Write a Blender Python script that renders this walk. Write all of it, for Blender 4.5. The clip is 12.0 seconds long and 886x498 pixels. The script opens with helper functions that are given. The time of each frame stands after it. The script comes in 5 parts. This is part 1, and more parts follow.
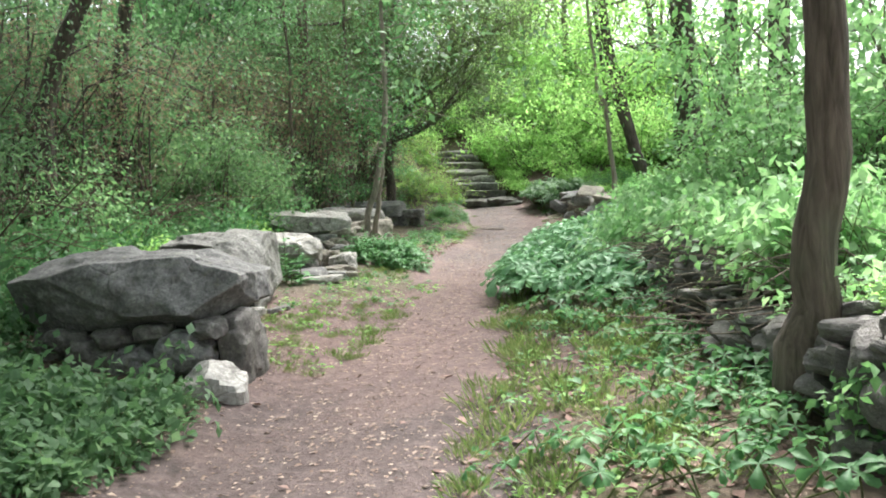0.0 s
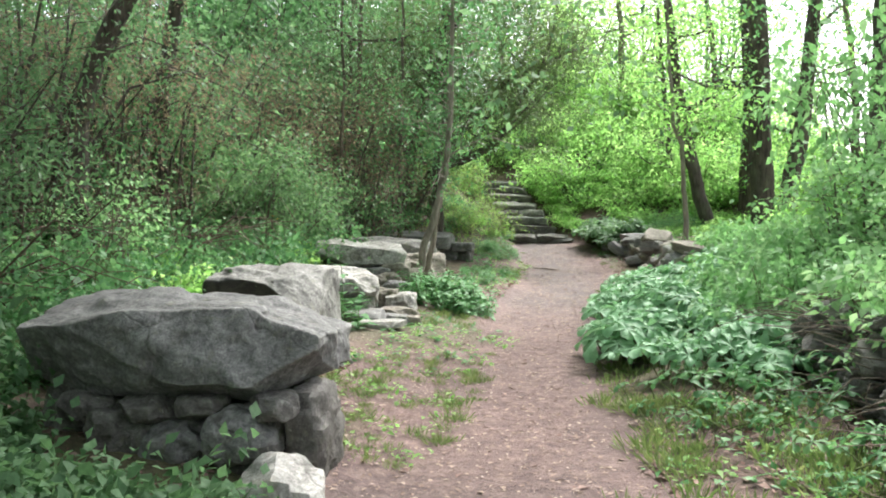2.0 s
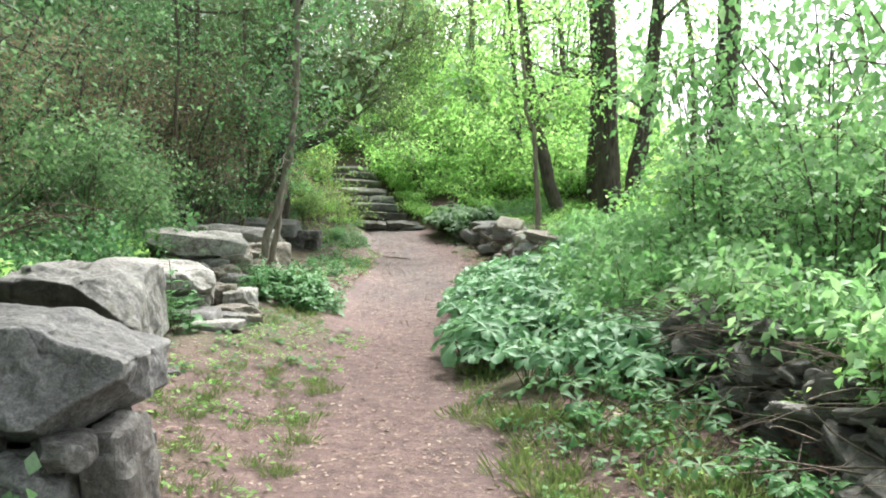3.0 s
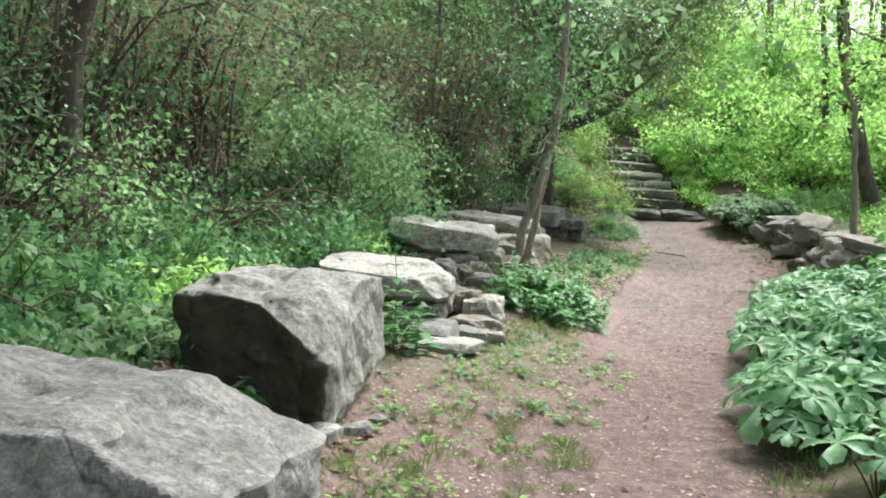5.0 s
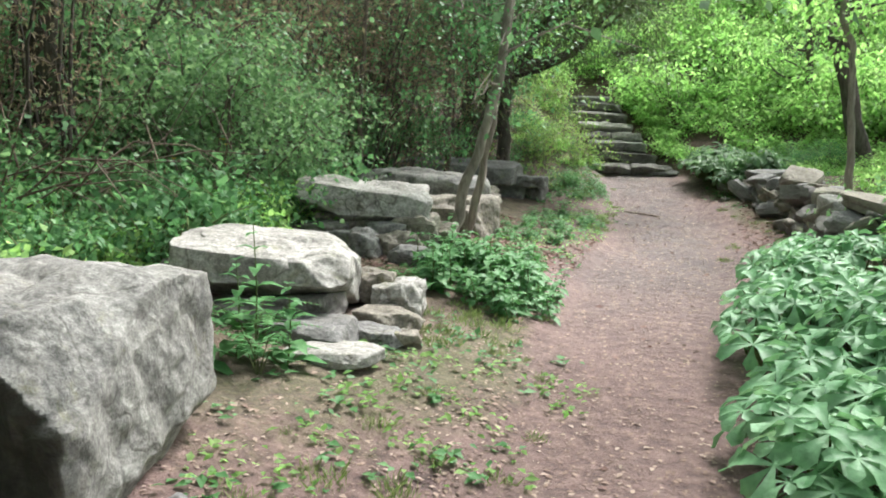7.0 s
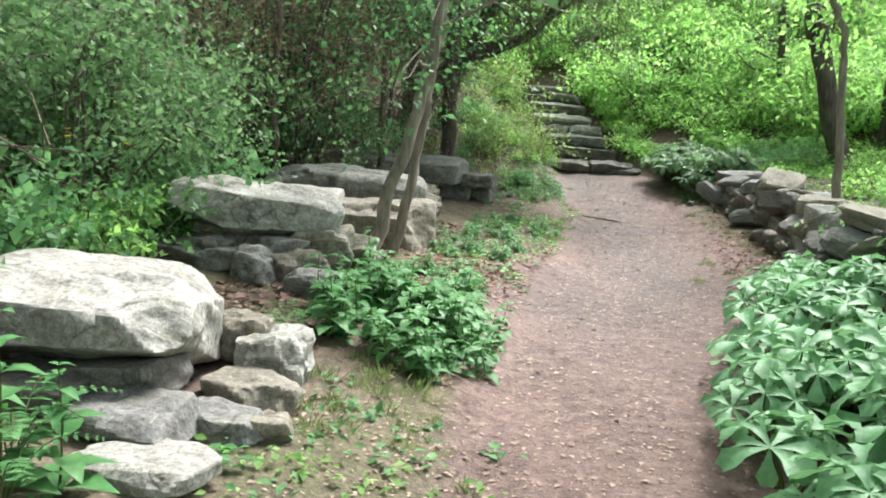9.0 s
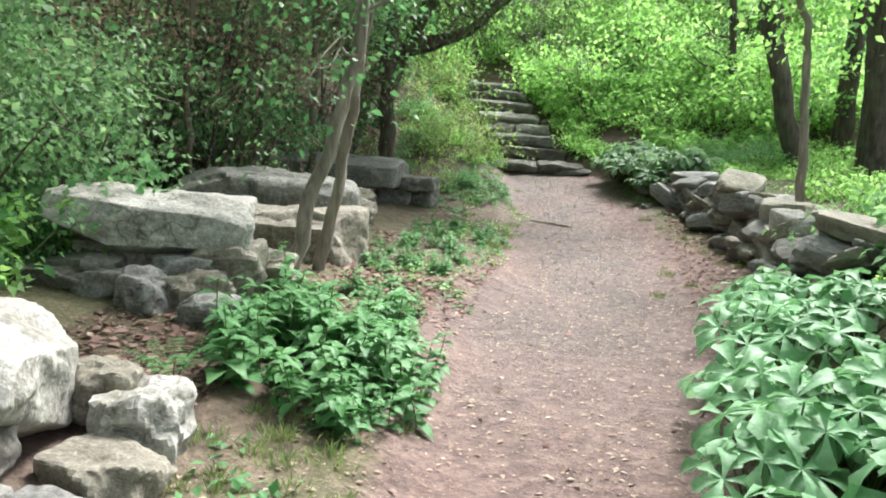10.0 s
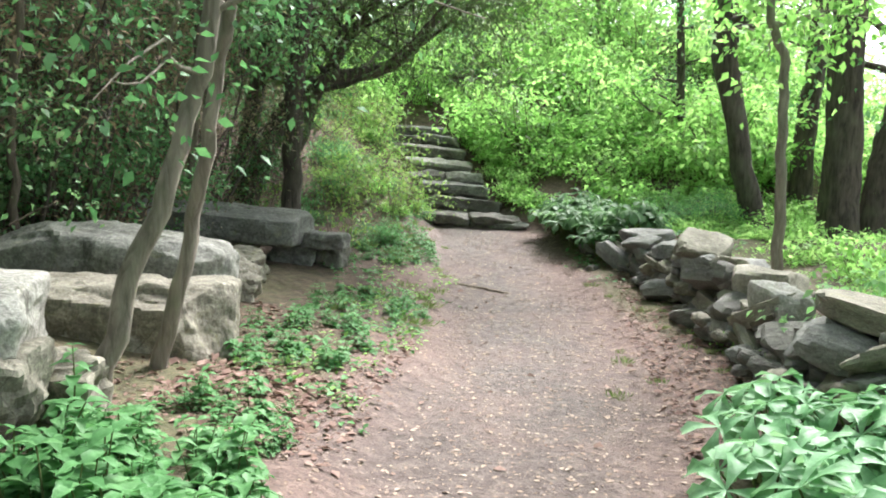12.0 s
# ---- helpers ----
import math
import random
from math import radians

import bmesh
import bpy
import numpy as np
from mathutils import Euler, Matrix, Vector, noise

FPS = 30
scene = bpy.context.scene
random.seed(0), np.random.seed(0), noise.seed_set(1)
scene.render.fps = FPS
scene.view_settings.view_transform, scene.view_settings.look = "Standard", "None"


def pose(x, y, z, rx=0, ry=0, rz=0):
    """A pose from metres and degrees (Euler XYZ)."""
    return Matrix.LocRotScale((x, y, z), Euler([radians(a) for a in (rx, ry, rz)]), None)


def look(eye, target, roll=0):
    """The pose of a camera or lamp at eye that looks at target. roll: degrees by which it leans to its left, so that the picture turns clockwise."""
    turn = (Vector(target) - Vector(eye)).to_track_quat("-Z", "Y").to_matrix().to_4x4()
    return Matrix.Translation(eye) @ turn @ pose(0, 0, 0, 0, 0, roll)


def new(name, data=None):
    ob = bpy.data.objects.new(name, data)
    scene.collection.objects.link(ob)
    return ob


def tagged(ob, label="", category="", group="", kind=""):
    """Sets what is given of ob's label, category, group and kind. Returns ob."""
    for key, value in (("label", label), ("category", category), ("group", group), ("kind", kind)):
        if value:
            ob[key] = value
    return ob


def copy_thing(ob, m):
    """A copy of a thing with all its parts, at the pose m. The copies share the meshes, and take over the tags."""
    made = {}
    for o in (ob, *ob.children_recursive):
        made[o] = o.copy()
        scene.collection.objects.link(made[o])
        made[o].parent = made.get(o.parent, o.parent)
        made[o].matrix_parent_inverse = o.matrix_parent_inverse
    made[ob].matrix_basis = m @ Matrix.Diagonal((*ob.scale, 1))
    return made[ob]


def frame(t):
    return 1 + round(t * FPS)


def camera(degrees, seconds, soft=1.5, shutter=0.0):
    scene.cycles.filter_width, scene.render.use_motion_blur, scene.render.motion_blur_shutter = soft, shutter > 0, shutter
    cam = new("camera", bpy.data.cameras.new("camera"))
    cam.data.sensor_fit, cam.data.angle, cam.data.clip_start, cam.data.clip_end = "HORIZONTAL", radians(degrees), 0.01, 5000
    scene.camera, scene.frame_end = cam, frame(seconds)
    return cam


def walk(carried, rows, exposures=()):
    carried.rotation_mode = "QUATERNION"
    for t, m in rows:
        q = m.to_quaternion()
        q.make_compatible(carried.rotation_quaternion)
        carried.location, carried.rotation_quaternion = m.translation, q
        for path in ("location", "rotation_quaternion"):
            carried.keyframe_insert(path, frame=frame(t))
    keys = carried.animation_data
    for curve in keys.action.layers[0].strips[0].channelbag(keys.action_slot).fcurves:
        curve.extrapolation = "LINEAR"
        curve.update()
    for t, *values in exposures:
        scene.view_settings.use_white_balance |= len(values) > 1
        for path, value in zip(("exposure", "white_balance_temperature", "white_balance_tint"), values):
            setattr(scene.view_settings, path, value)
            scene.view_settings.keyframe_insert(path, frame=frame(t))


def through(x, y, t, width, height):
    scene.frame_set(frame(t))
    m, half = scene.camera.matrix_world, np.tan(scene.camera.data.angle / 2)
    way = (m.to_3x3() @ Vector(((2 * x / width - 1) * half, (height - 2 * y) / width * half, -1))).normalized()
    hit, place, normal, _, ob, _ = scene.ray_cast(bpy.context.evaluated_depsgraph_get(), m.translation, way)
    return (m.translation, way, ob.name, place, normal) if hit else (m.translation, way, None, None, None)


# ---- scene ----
cam = camera(54.0, 12.0, soft=1.9)
PATH = [
    (0, (1.595, 1.401, 1.277), (1.244, 3.364, 1.117), -4.8),
    (0.5, (1.301, 1.641, 1.338), (0.975, 3.611, 1.235), -3.5),
    (1, (1.076, 1.916, 1.332), (0.797, 3.894, 1.225), -0.5),
    (1.5, (0.933, 2.237, 1.364), (0.567, 4.2, 1.261), -0.6),
    (2, (0.765, 2.608, 1.389), (0.373, 4.567, 1.294), -1.3),
    (2.5, (0.68, 2.968, 1.357), (0.471, 4.953, 1.231), -1.0),
    (3, (0.665, 3.292, 1.428), (0.617, 5.287, 1.291), -0.7),
    (3.5, (0.548, 3.717, 1.424), (0.225, 5.687, 1.308), -2.2),
    (3.7, (0.511, 3.808, 1.448), (0.058, 5.753, 1.33), -2.8),
    (5.3, (0.446, 5.245, 1.549), (-0.229, 7.117, 1.35), 0.6),
    (5.5, (0.454, 5.434, 1.497), (-0.239, 7.299, 1.288), 0.4),
    (6, (0.479, 5.893, 1.514), (-0.192, 7.76, 1.257), 0.4),
    (6.5, (0.371, 6.294, 1.521), (-0.275, 8.166, 1.242), 1.6),
    (7, (0.325, 6.74, 1.477), (-0.257, 8.631, 1.189), 0.2),
    (7.2, (0.348, 6.923, 1.512), (-0.202, 8.824, 1.223), 1.6),
    (8.8, (0.164, 8.21, 1.51), (-0.312, 10.129, 1.208), 1.0),
    (9, (0.144, 8.347, 1.494), (-0.341, 10.262, 1.182), 1.3),
    (9.5, (0.062, 8.789, 1.501), (-0.355, 10.72, 1.192), 2.2),
    (10, (0.053, 9.22, 1.475), (-0.317, 11.161, 1.164), 1.3),
    (10.5, (0.039, 9.64, 1.486), (-0.318, 11.589, 1.219), 2.7),
    (11, (-0.057, 10.062, 1.507), (-0.414, 12.011, 1.231), 1.9),
    (11.5, (-0.015, 10.526, 1.455), (-0.312, 12.481, 1.153), 1.4),
    (12, (-0.002, 10.96, 1.468), (-0.237, 12.936, 1.265), 2.2),
]
walk(cam, [(t, look(eye, target, roll)) for t, eye, target, roll in PATH], [(0, 1.65, 6200, 14), (3, 1.73, 6200, 14), (7, 1.6, 6150, 14), (9, 1.73, 6150, 13), (12, 1.88, 6150, 12)])

# ---- light ----
world = bpy.data.worlds.new("world")
scene.world = world
world.use_nodes = True
wn = world.node_tree
sky = wn.nodes.new("ShaderNodeTexSky")
sky.sky_type = "NISHITA"
sky.sun_disc = False
sky.sun_elevation = radians(50)
sky.sun_rotation = radians(21)
sky.dust_density = 4.0
sky.air_density = 0.7
bg = wn.nodes["Background"]
bg.inputs["Strength"].default_value = 0.15
veil = wn.nodes.new("ShaderNodeHueSaturation")
veil.inputs["Saturation"].default_value = 0.25
wn.links.new(sky.outputs["Color"], veil.inputs["Color"])
wn.links.new(veil.outputs["Color"], bg.inputs["Color"])
sun = new("sun", bpy.data.lights.new("sun", "SUN"))
sun.data.energy = 5.0
sun.data.angle = radians(20)
sun.data.color = (1.0, 0.96, 0.88)
sun.matrix_world = look((3.5, 9, 11.5), (0, 0, 0))


# ---- materials ----
def material(name, rough=0.8):
    m = bpy.data.materials.new(name)
    m.use_nodes = True
    nt = m.node_tree
    b = nt.nodes["Principled BSDF"]
    b.inputs["Roughness"].default_value = rough
    return m, nt, b


def ramp(nt, fac, stops):
    r = nt.nodes.new("ShaderNodeValToRGB")
    r.color_ramp.elements[0].position, r.color_ramp.elements[0].color = stops[0][0], (*stops[0][1], 1)
    r.color_ramp.elements[1].position, r.color_ramp.elements[1].color = stops[-1][0], (*stops[-1][1], 1)
    for p, c in stops[1:-1]:
        e = r.color_ramp.elements.new(p)
        e.color = (*c, 1)
    nt.links.new(fac, r.inputs["Fac"])
    return r.outputs["Color"]


def noise_tex(nt, scale, detail=5.0, rough=0.6, vector=None, dist=0.0):
    n = nt.nodes.new("ShaderNodeTexNoise")
    n.inputs["Scale"].default_value, n.inputs["Detail"].default_value = scale, detail
    n.inputs["Roughness"].default_value, n.inputs["Distortion"].default_value = rough, dist
    if vector is not None:
        nt.links.new(vector, n.inputs["Vector"])
    return n.outputs["Fac"]


def coords(nt, scale=(1, 1, 1), which="Object"):
    t = nt.nodes.new("ShaderNodeTexCoord")
    m = nt.nodes.new("ShaderNodeMapping")
    m.inputs["Scale"].default_value = scale
    nt.links.new(t.outputs[which], m.inputs["Vector"])
    return m.outputs["Vector"]


def mix(nt, fac, a, b, mode="MIX"):
    n = nt.nodes.new("ShaderNodeMix")
    n.data_type, n.blend_type = "RGBA", mode
    for sock, v in ((n.inputs[0], fac), (n.inputs[6], a), (n.inputs[7], b)):
        if isinstance(v, (int, float)):
            sock.default_value = v
        elif isinstance(v, tuple):
            sock.default_value = (*v, 1)
        else:
            nt.links.new(v, sock)
    return n.outputs[2]


def math_node(nt, op, a, b):
    n = nt.nodes.new("ShaderNodeMath")
    n.operation = op
    for sock, v in zip(n.inputs, (a, b)):
        if isinstance(v, (int, float)):
            sock.default_value = v
        else:
            nt.links.new(v, sock)
    return n.outputs[0]


def bump(nt, b, height, strength=0.5, distance=0.02):
    n = nt.nodes.new("ShaderNodeBump")
    n.inputs["Strength"].default_value, n.inputs["Distance"].default_value = strength, distance
    nt.links.new(height, n.inputs["Height"])
    nt.links.new(n.outputs["Normal"], b.inputs["Normal"])


def attribute(nt, name):
    a = nt.nodes.new("ShaderNodeAttribute")
    a.attribute_name = name
    return a.outputs["Fac"]


def rock_material(name, dark, mid, light, moss=0.35):
    m, nt, b = material(name, 0.88)
    v = coords(nt)
    info = nt.nodes.new("ShaderNodeObjectInfo")
    shift = nt.nodes.new("ShaderNodeVectorMath")
    shift.operation = "ADD"
    nt.links.new(v, shift.inputs[0])
    nt.links.new(info.outputs["Location"], shift.inputs[1])
    v = shift.outputs[0]
    big = noise_tex(nt, 2.2, 6, 0.65, v, 0.4)
    fine = noise_tex(nt, 38, 4, 0.7, v)
    mid_n = noise_tex(nt, 11, 6, 0.7, v, 0.6)
    c = ramp(nt, big, [(0.3, dark), (0.5, mid), (0.72, light)])
    c = mix(nt, 0.42, c, ramp(nt, mid_n, [(0.32, tuple(x * 0.55 for x in mid)), (0.52, mid), (0.7, tuple(min(0.75, x * 1.25) for x in light))]))
    c = mix(nt, 0.55, c, ramp(nt, fine, [(0.35, (0.2, 0.2, 0.2)), (0.62, (0.8, 0.8, 0.79))]), "OVERLAY")
    grain = noise_tex(nt, 120, 2, 0.6, v)
    c = mix(nt, 0.3, c, ramp(nt, grain, [(0.36, (0.18, 0.18, 0.17)), (0.5, (0.5, 0.5, 0.5)), (0.66, (0.85, 0.85, 0.84))]), "OVERLAY")
    lich = noise_tex(nt, 5.5, 8, 0.75, v, 1.2)
    c = mix(nt, math_node(nt, "MULTIPLY", ramp(nt, lich, [(0.56, (0, 0, 0)), (0.66, (1, 1, 1))]), moss), c, (0.20, 0.20, 0.085))
    # hairline cracks and pale lichen rings
    bent = nt.nodes.new("ShaderNodeVectorMath")
    bent.operation = "MULTIPLY_ADD"
    wob = nt.nodes.new("ShaderNodeTexNoise")
    wob.inputs["Scale"].default_value = 4.0
    nt.links.new(v, wob.inputs["Vector"])
    nt.links.new(wob.outputs["Color"], bent.inputs[0])
    bent.inputs[1].default_value = (0.35, 0.35, 0.35)
    nt.links.new(v, bent.inputs[2])
    vor = nt.nodes.new("ShaderNodeTexVoronoi")
    vor.feature = "DISTANCE_TO_EDGE"
    vor.inputs["Scale"].default_value = 2.3
    nt.links.new(bent.outputs[0], vor.inputs["Vector"])
    crack = ramp(nt, vor.outputs["Distance"], [(0.0, (0.35, 0.34, 0.32)), (0.022, (1, 1, 1))])
    c = mix(nt, math_node(nt, "MULTIPLY", ramp(nt, big, [(0.42, (0, 0, 0)), (0.58, (1, 1, 1))]), 0.85), c, mix(nt, 1.0, c, crack, "MULTIPLY"))
    ring = noise_tex(nt, 14, 5, 0.7, v, 0.8)
    c = mix(nt, math_node(nt, "MULTIPLY", ramp(nt, ring, [(0.6, (0, 0, 0)), (0.68, (1, 1, 1))]), 0.45), c, (0.46, 0.46, 0.40))
    c = mix(nt, math_node(nt, "MULTIPLY", ramp(nt, noise_tex(nt, 3.4, 6, 0.7, v, 0.9), [(0.5, (0, 0, 0)), (0.72, (1, 1, 1))]), 0.4), c, (0.085, 0.075, 0.055))
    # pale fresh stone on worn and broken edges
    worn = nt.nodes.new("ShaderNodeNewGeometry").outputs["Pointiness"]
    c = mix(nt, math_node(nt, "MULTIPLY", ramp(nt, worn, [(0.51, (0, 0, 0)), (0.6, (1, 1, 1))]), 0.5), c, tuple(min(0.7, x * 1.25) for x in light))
    # darker in hollows and creases
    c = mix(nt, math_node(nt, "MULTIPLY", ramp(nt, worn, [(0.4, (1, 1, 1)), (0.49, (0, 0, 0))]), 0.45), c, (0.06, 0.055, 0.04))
    # marked side darkened: weathering stain and its shade together in the colour
    weathered = math_node(nt, "ADD", attribute(nt, "stain_shade"), math_node(nt, "MULTIPLY", math_node(nt, "SUBTRACT", mid_n, 0.5), 0.8))
    c = mix(nt, math_node(nt, "MULTIPLY", ramp(nt, weathered, [(0.4, (0, 0, 0)), (0.6, (1, 1, 1))]), attribute(nt, "stain_shade")), c, ramp(nt, lich, [(0.35, (0.019, 0.017, 0.013)), (0.6, (0.05, 0.046, 0.031)), (0.75, (0.09, 0.09, 0.047))]))
    nt.links.new(c, b.inputs["Base Color"])
    coarse = noise_tex(nt, 6, 3, 0.5, v)
    h = math_node(nt, "ADD", math_node(nt, "MULTIPLY", mid_n, 0.35), math_node(nt, "ADD", coarse, math_node(nt, "MULTIPLY", fine, 0.14)))
    h = math_node(nt, "ADD", h, math_node(nt, "MULTIPLY", ramp(nt, vor.outputs["Distance"], [(0.0, (0, 0, 0)), (0.03, (1, 1, 1))]), 0.05))
    bump(nt, b, h, 0.6, 0.05)
    return m


def bark_material(name, dark, light, streak=1.0):
    m, nt, b = material(name, 0.95)
    v = coords(nt, (26 * streak, 26 * streak, 3.2))
    n = noise_tex(nt, 1.0, 6, 0.65, v, 0.5)
    n2 = noise_tex(nt, 3.0, 3, 0.5, coords(nt))
    c = ramp(nt, n, [(0.33, dark), (0.66, light)])
    c = mix(nt, ramp(nt, n2, [(0.5, (0, 0, 0)), (0.75, (0.6, 0.6, 0.6))]), c, (0.13, 0.135, 0.09))
    nt.links.new(c, b.inputs["Base Color"])
    bump(nt, b, n, 0.9, 0.02)
    return m


def leaf_material(name, stops, through=0.38, rough=0.5):
    """Leaves: colour varies from leaf to leaf; light passes through the blade."""
    m, nt, b = material(name, rough)
    g = nt.nodes.new("ShaderNodeNewGeometry")
    info = nt.nodes.new("ShaderNodeObjectInfo")
    r = math_node(nt, "ADD", math_node(nt, "MULTIPLY", g.outputs["Random Per Island"], 0.45), math_node(nt, "MULTIPLY", info.outputs["Random"], 0.25))
    spray = noise_tex(nt, 3.5, 2, 0.5, coords(nt))
    r = math_node(nt, "ADD", r, math_node(nt, "MULTIPLY", math_node(nt, "SUBTRACT", spray, 0.28), 0.75))
    c = ramp(nt, r, stops)
    patch = noise_tex(nt, 30, 3, 0.6, coords(nt))
    c = mix(nt, 0.35, c, ramp(nt, patch, [(0.3, (0.3, 0.3, 0.3)), (0.7, (0.72, 0.72, 0.66))]), "OVERLAY")
    nt.links.new(c, b.inputs["Base Color"])
    bump(nt, b, noise_tex(nt, 42, 3, 0.6, coords(nt)), 0.45, 0.012)
    b.inputs["Specular IOR Level"].default_value = 0.5 if rough < 0.45 else 0.25
    t = nt.nodes.new("ShaderNodeBsdfTranslucent")
    warm = mix(nt, 1.0, c, (1.0, 1.0, 0.72), "MULTIPLY")
    nt.links.new(mix(nt, 0.5, c, warm), t.inputs["Color"])
    s = nt.nodes.new("ShaderNodeMixShader")
    s.inputs[0].default_value = through
    nt.links.new(b.outputs[0], s.inputs[1])
    nt.links.new(t.outputs[0], s.inputs[2])
    nt.links.new(s.outputs[0], nt.nodes["Material Output"].inputs["Surface"])
    return m


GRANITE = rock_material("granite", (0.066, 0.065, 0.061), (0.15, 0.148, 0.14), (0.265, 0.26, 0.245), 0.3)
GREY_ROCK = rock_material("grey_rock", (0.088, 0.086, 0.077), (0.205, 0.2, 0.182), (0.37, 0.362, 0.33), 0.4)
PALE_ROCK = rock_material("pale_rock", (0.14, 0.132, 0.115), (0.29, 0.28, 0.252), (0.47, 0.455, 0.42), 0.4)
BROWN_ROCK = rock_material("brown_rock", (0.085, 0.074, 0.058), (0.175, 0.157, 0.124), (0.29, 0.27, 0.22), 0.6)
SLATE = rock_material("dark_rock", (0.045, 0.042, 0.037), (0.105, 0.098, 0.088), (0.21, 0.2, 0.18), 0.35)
BARK = bark_material("bark", (0.05, 0.038, 0.028), (0.17, 0.135, 0.105))
BARK_GREY = bark_material("grey_bark", (0.12, 0.10, 0.08), (0.30, 0.26, 0.215), 0.7)
BARK_BROWN = bark_material("brown_bark", (0.07, 0.048, 0.033), (0.16, 0.115, 0.08), 0.5)
BARK_DARK = bark_material("dark_bark", (0.03, 0.024, 0.02), (0.12, 0.098, 0.08), 0.7)
TWIG = bark_material("dry_twig", (0.10, 0.075, 0.055), (0.25, 0.20, 0.16))
STEM = bark_material("green_stem", (0.06, 0.09, 0.025), (0.13, 0.15, 0.05))
LEAF_BRIGHT = leaf_material("sunny_leaf", [(0.05, (0.11, 0.27, 0.06)), (0.5, (0.28, 0.54, 0.155)), (0.95, (0.50, 0.70, 0.30))], 0.67)
LEAF_MID = leaf_material("green_leaf", [(0.05, (0.055, 0.155, 0.06)), (0.5, (0.115, 0.27, 0.11)), (0.95, (0.23, 0.41, 0.19))], 0.5)
LEAF_DARK = leaf_material("dark_leaf", [(0.05, (0.065, 0.14, 0.06)), (0.5, (0.12, 0.23, 0.11)), (0.95, (0.22, 0.35, 0.19))], 0.55)
LEAF_BLUE = leaf_material("bluish_leaf", [(0.05, (0.08, 0.18, 0.075)), (0.5, (0.15, 0.285, 0.125)), (0.95, (0.27, 0.42, 0.21))], 0.52)
LEAF_BROAD = leaf_material("broad_leaf", [(0.05, (0.10, 0.26, 0.11)), (0.5, (0.215, 0.42, 0.215)), (0.95, (0.42, 0.62, 0.42))], 0.34, 0.45)
LEAF_PALE = leaf_material("pale_leaf", [(0.05, (0.12, 0.29, 0.095)), (0.5, (0.24, 0.46, 0.195)), (0.95, (0.42, 0.61, 0.35))], 0.5, 0.5)
LEAF_NETTLE = leaf_material("nettle_leaf", [(0.05, (0.052, 0.16, 0.05)), (0.5, (0.098, 0.255, 0.088)), (0.95, (0.18, 0.36, 0.15))], 0.36, 0.5)
LEAF_YELLOW = leaf_material("yellowish_leaf", [(0.05, (0.12, 0.25, 0.06)), (0.5, (0.22, 0.38, 0.11)), (0.95, (0.38, 0.48, 0.17))], 0.55)
NEEDLE = leaf_material("needle", [(0.05, (0.055, 0.095, 0.040)), (0.5, (0.095, 0.155, 0.060)), (0.95, (0.160, 0.22, 0.090))], 0.3)
NEEDLE_DEAD = leaf_material("dead_needle", [(0.05, (0.12, 0.09, 0.066)), (0.5, (0.25, 0.19, 0.14)), (0.95, (0.29, 0.30, 0.17))], 0.4, 0.8)
GRASS = leaf_material("grass_blade", [(0.05, (0.10, 0.165, 0.055)), (0.5, (0.175, 0.26, 0.085)), (0.95, (0.33, 0.35, 0.16))], 0.4)
DEAD_LEAF = leaf_material("dead_leaf", [(0.02, (0.075, 0.043, 0.035)), (0.45, (0.18, 0.108, 0.09)), (0.8, (0.29, 0.195, 0.165)), (0.98, (0.50, 0.42, 0.35))], 0.15, 0.8)
CHIP = leaf_material("chip", [(0.02, (0.12, 0.08, 0.06)), (0.45, (0.28, 0.20, 0.16)), (0.8, (0.42, 0.34, 0.28)), (0.98, (0.62, 0.56, 0.5))], 0.05, 0.85)
PETAL = leaf_material("petal", [(0.1, (0.7, 0.5, 0.02)), (0.9, (0.8, 0.6, 0.04))], 0.3)


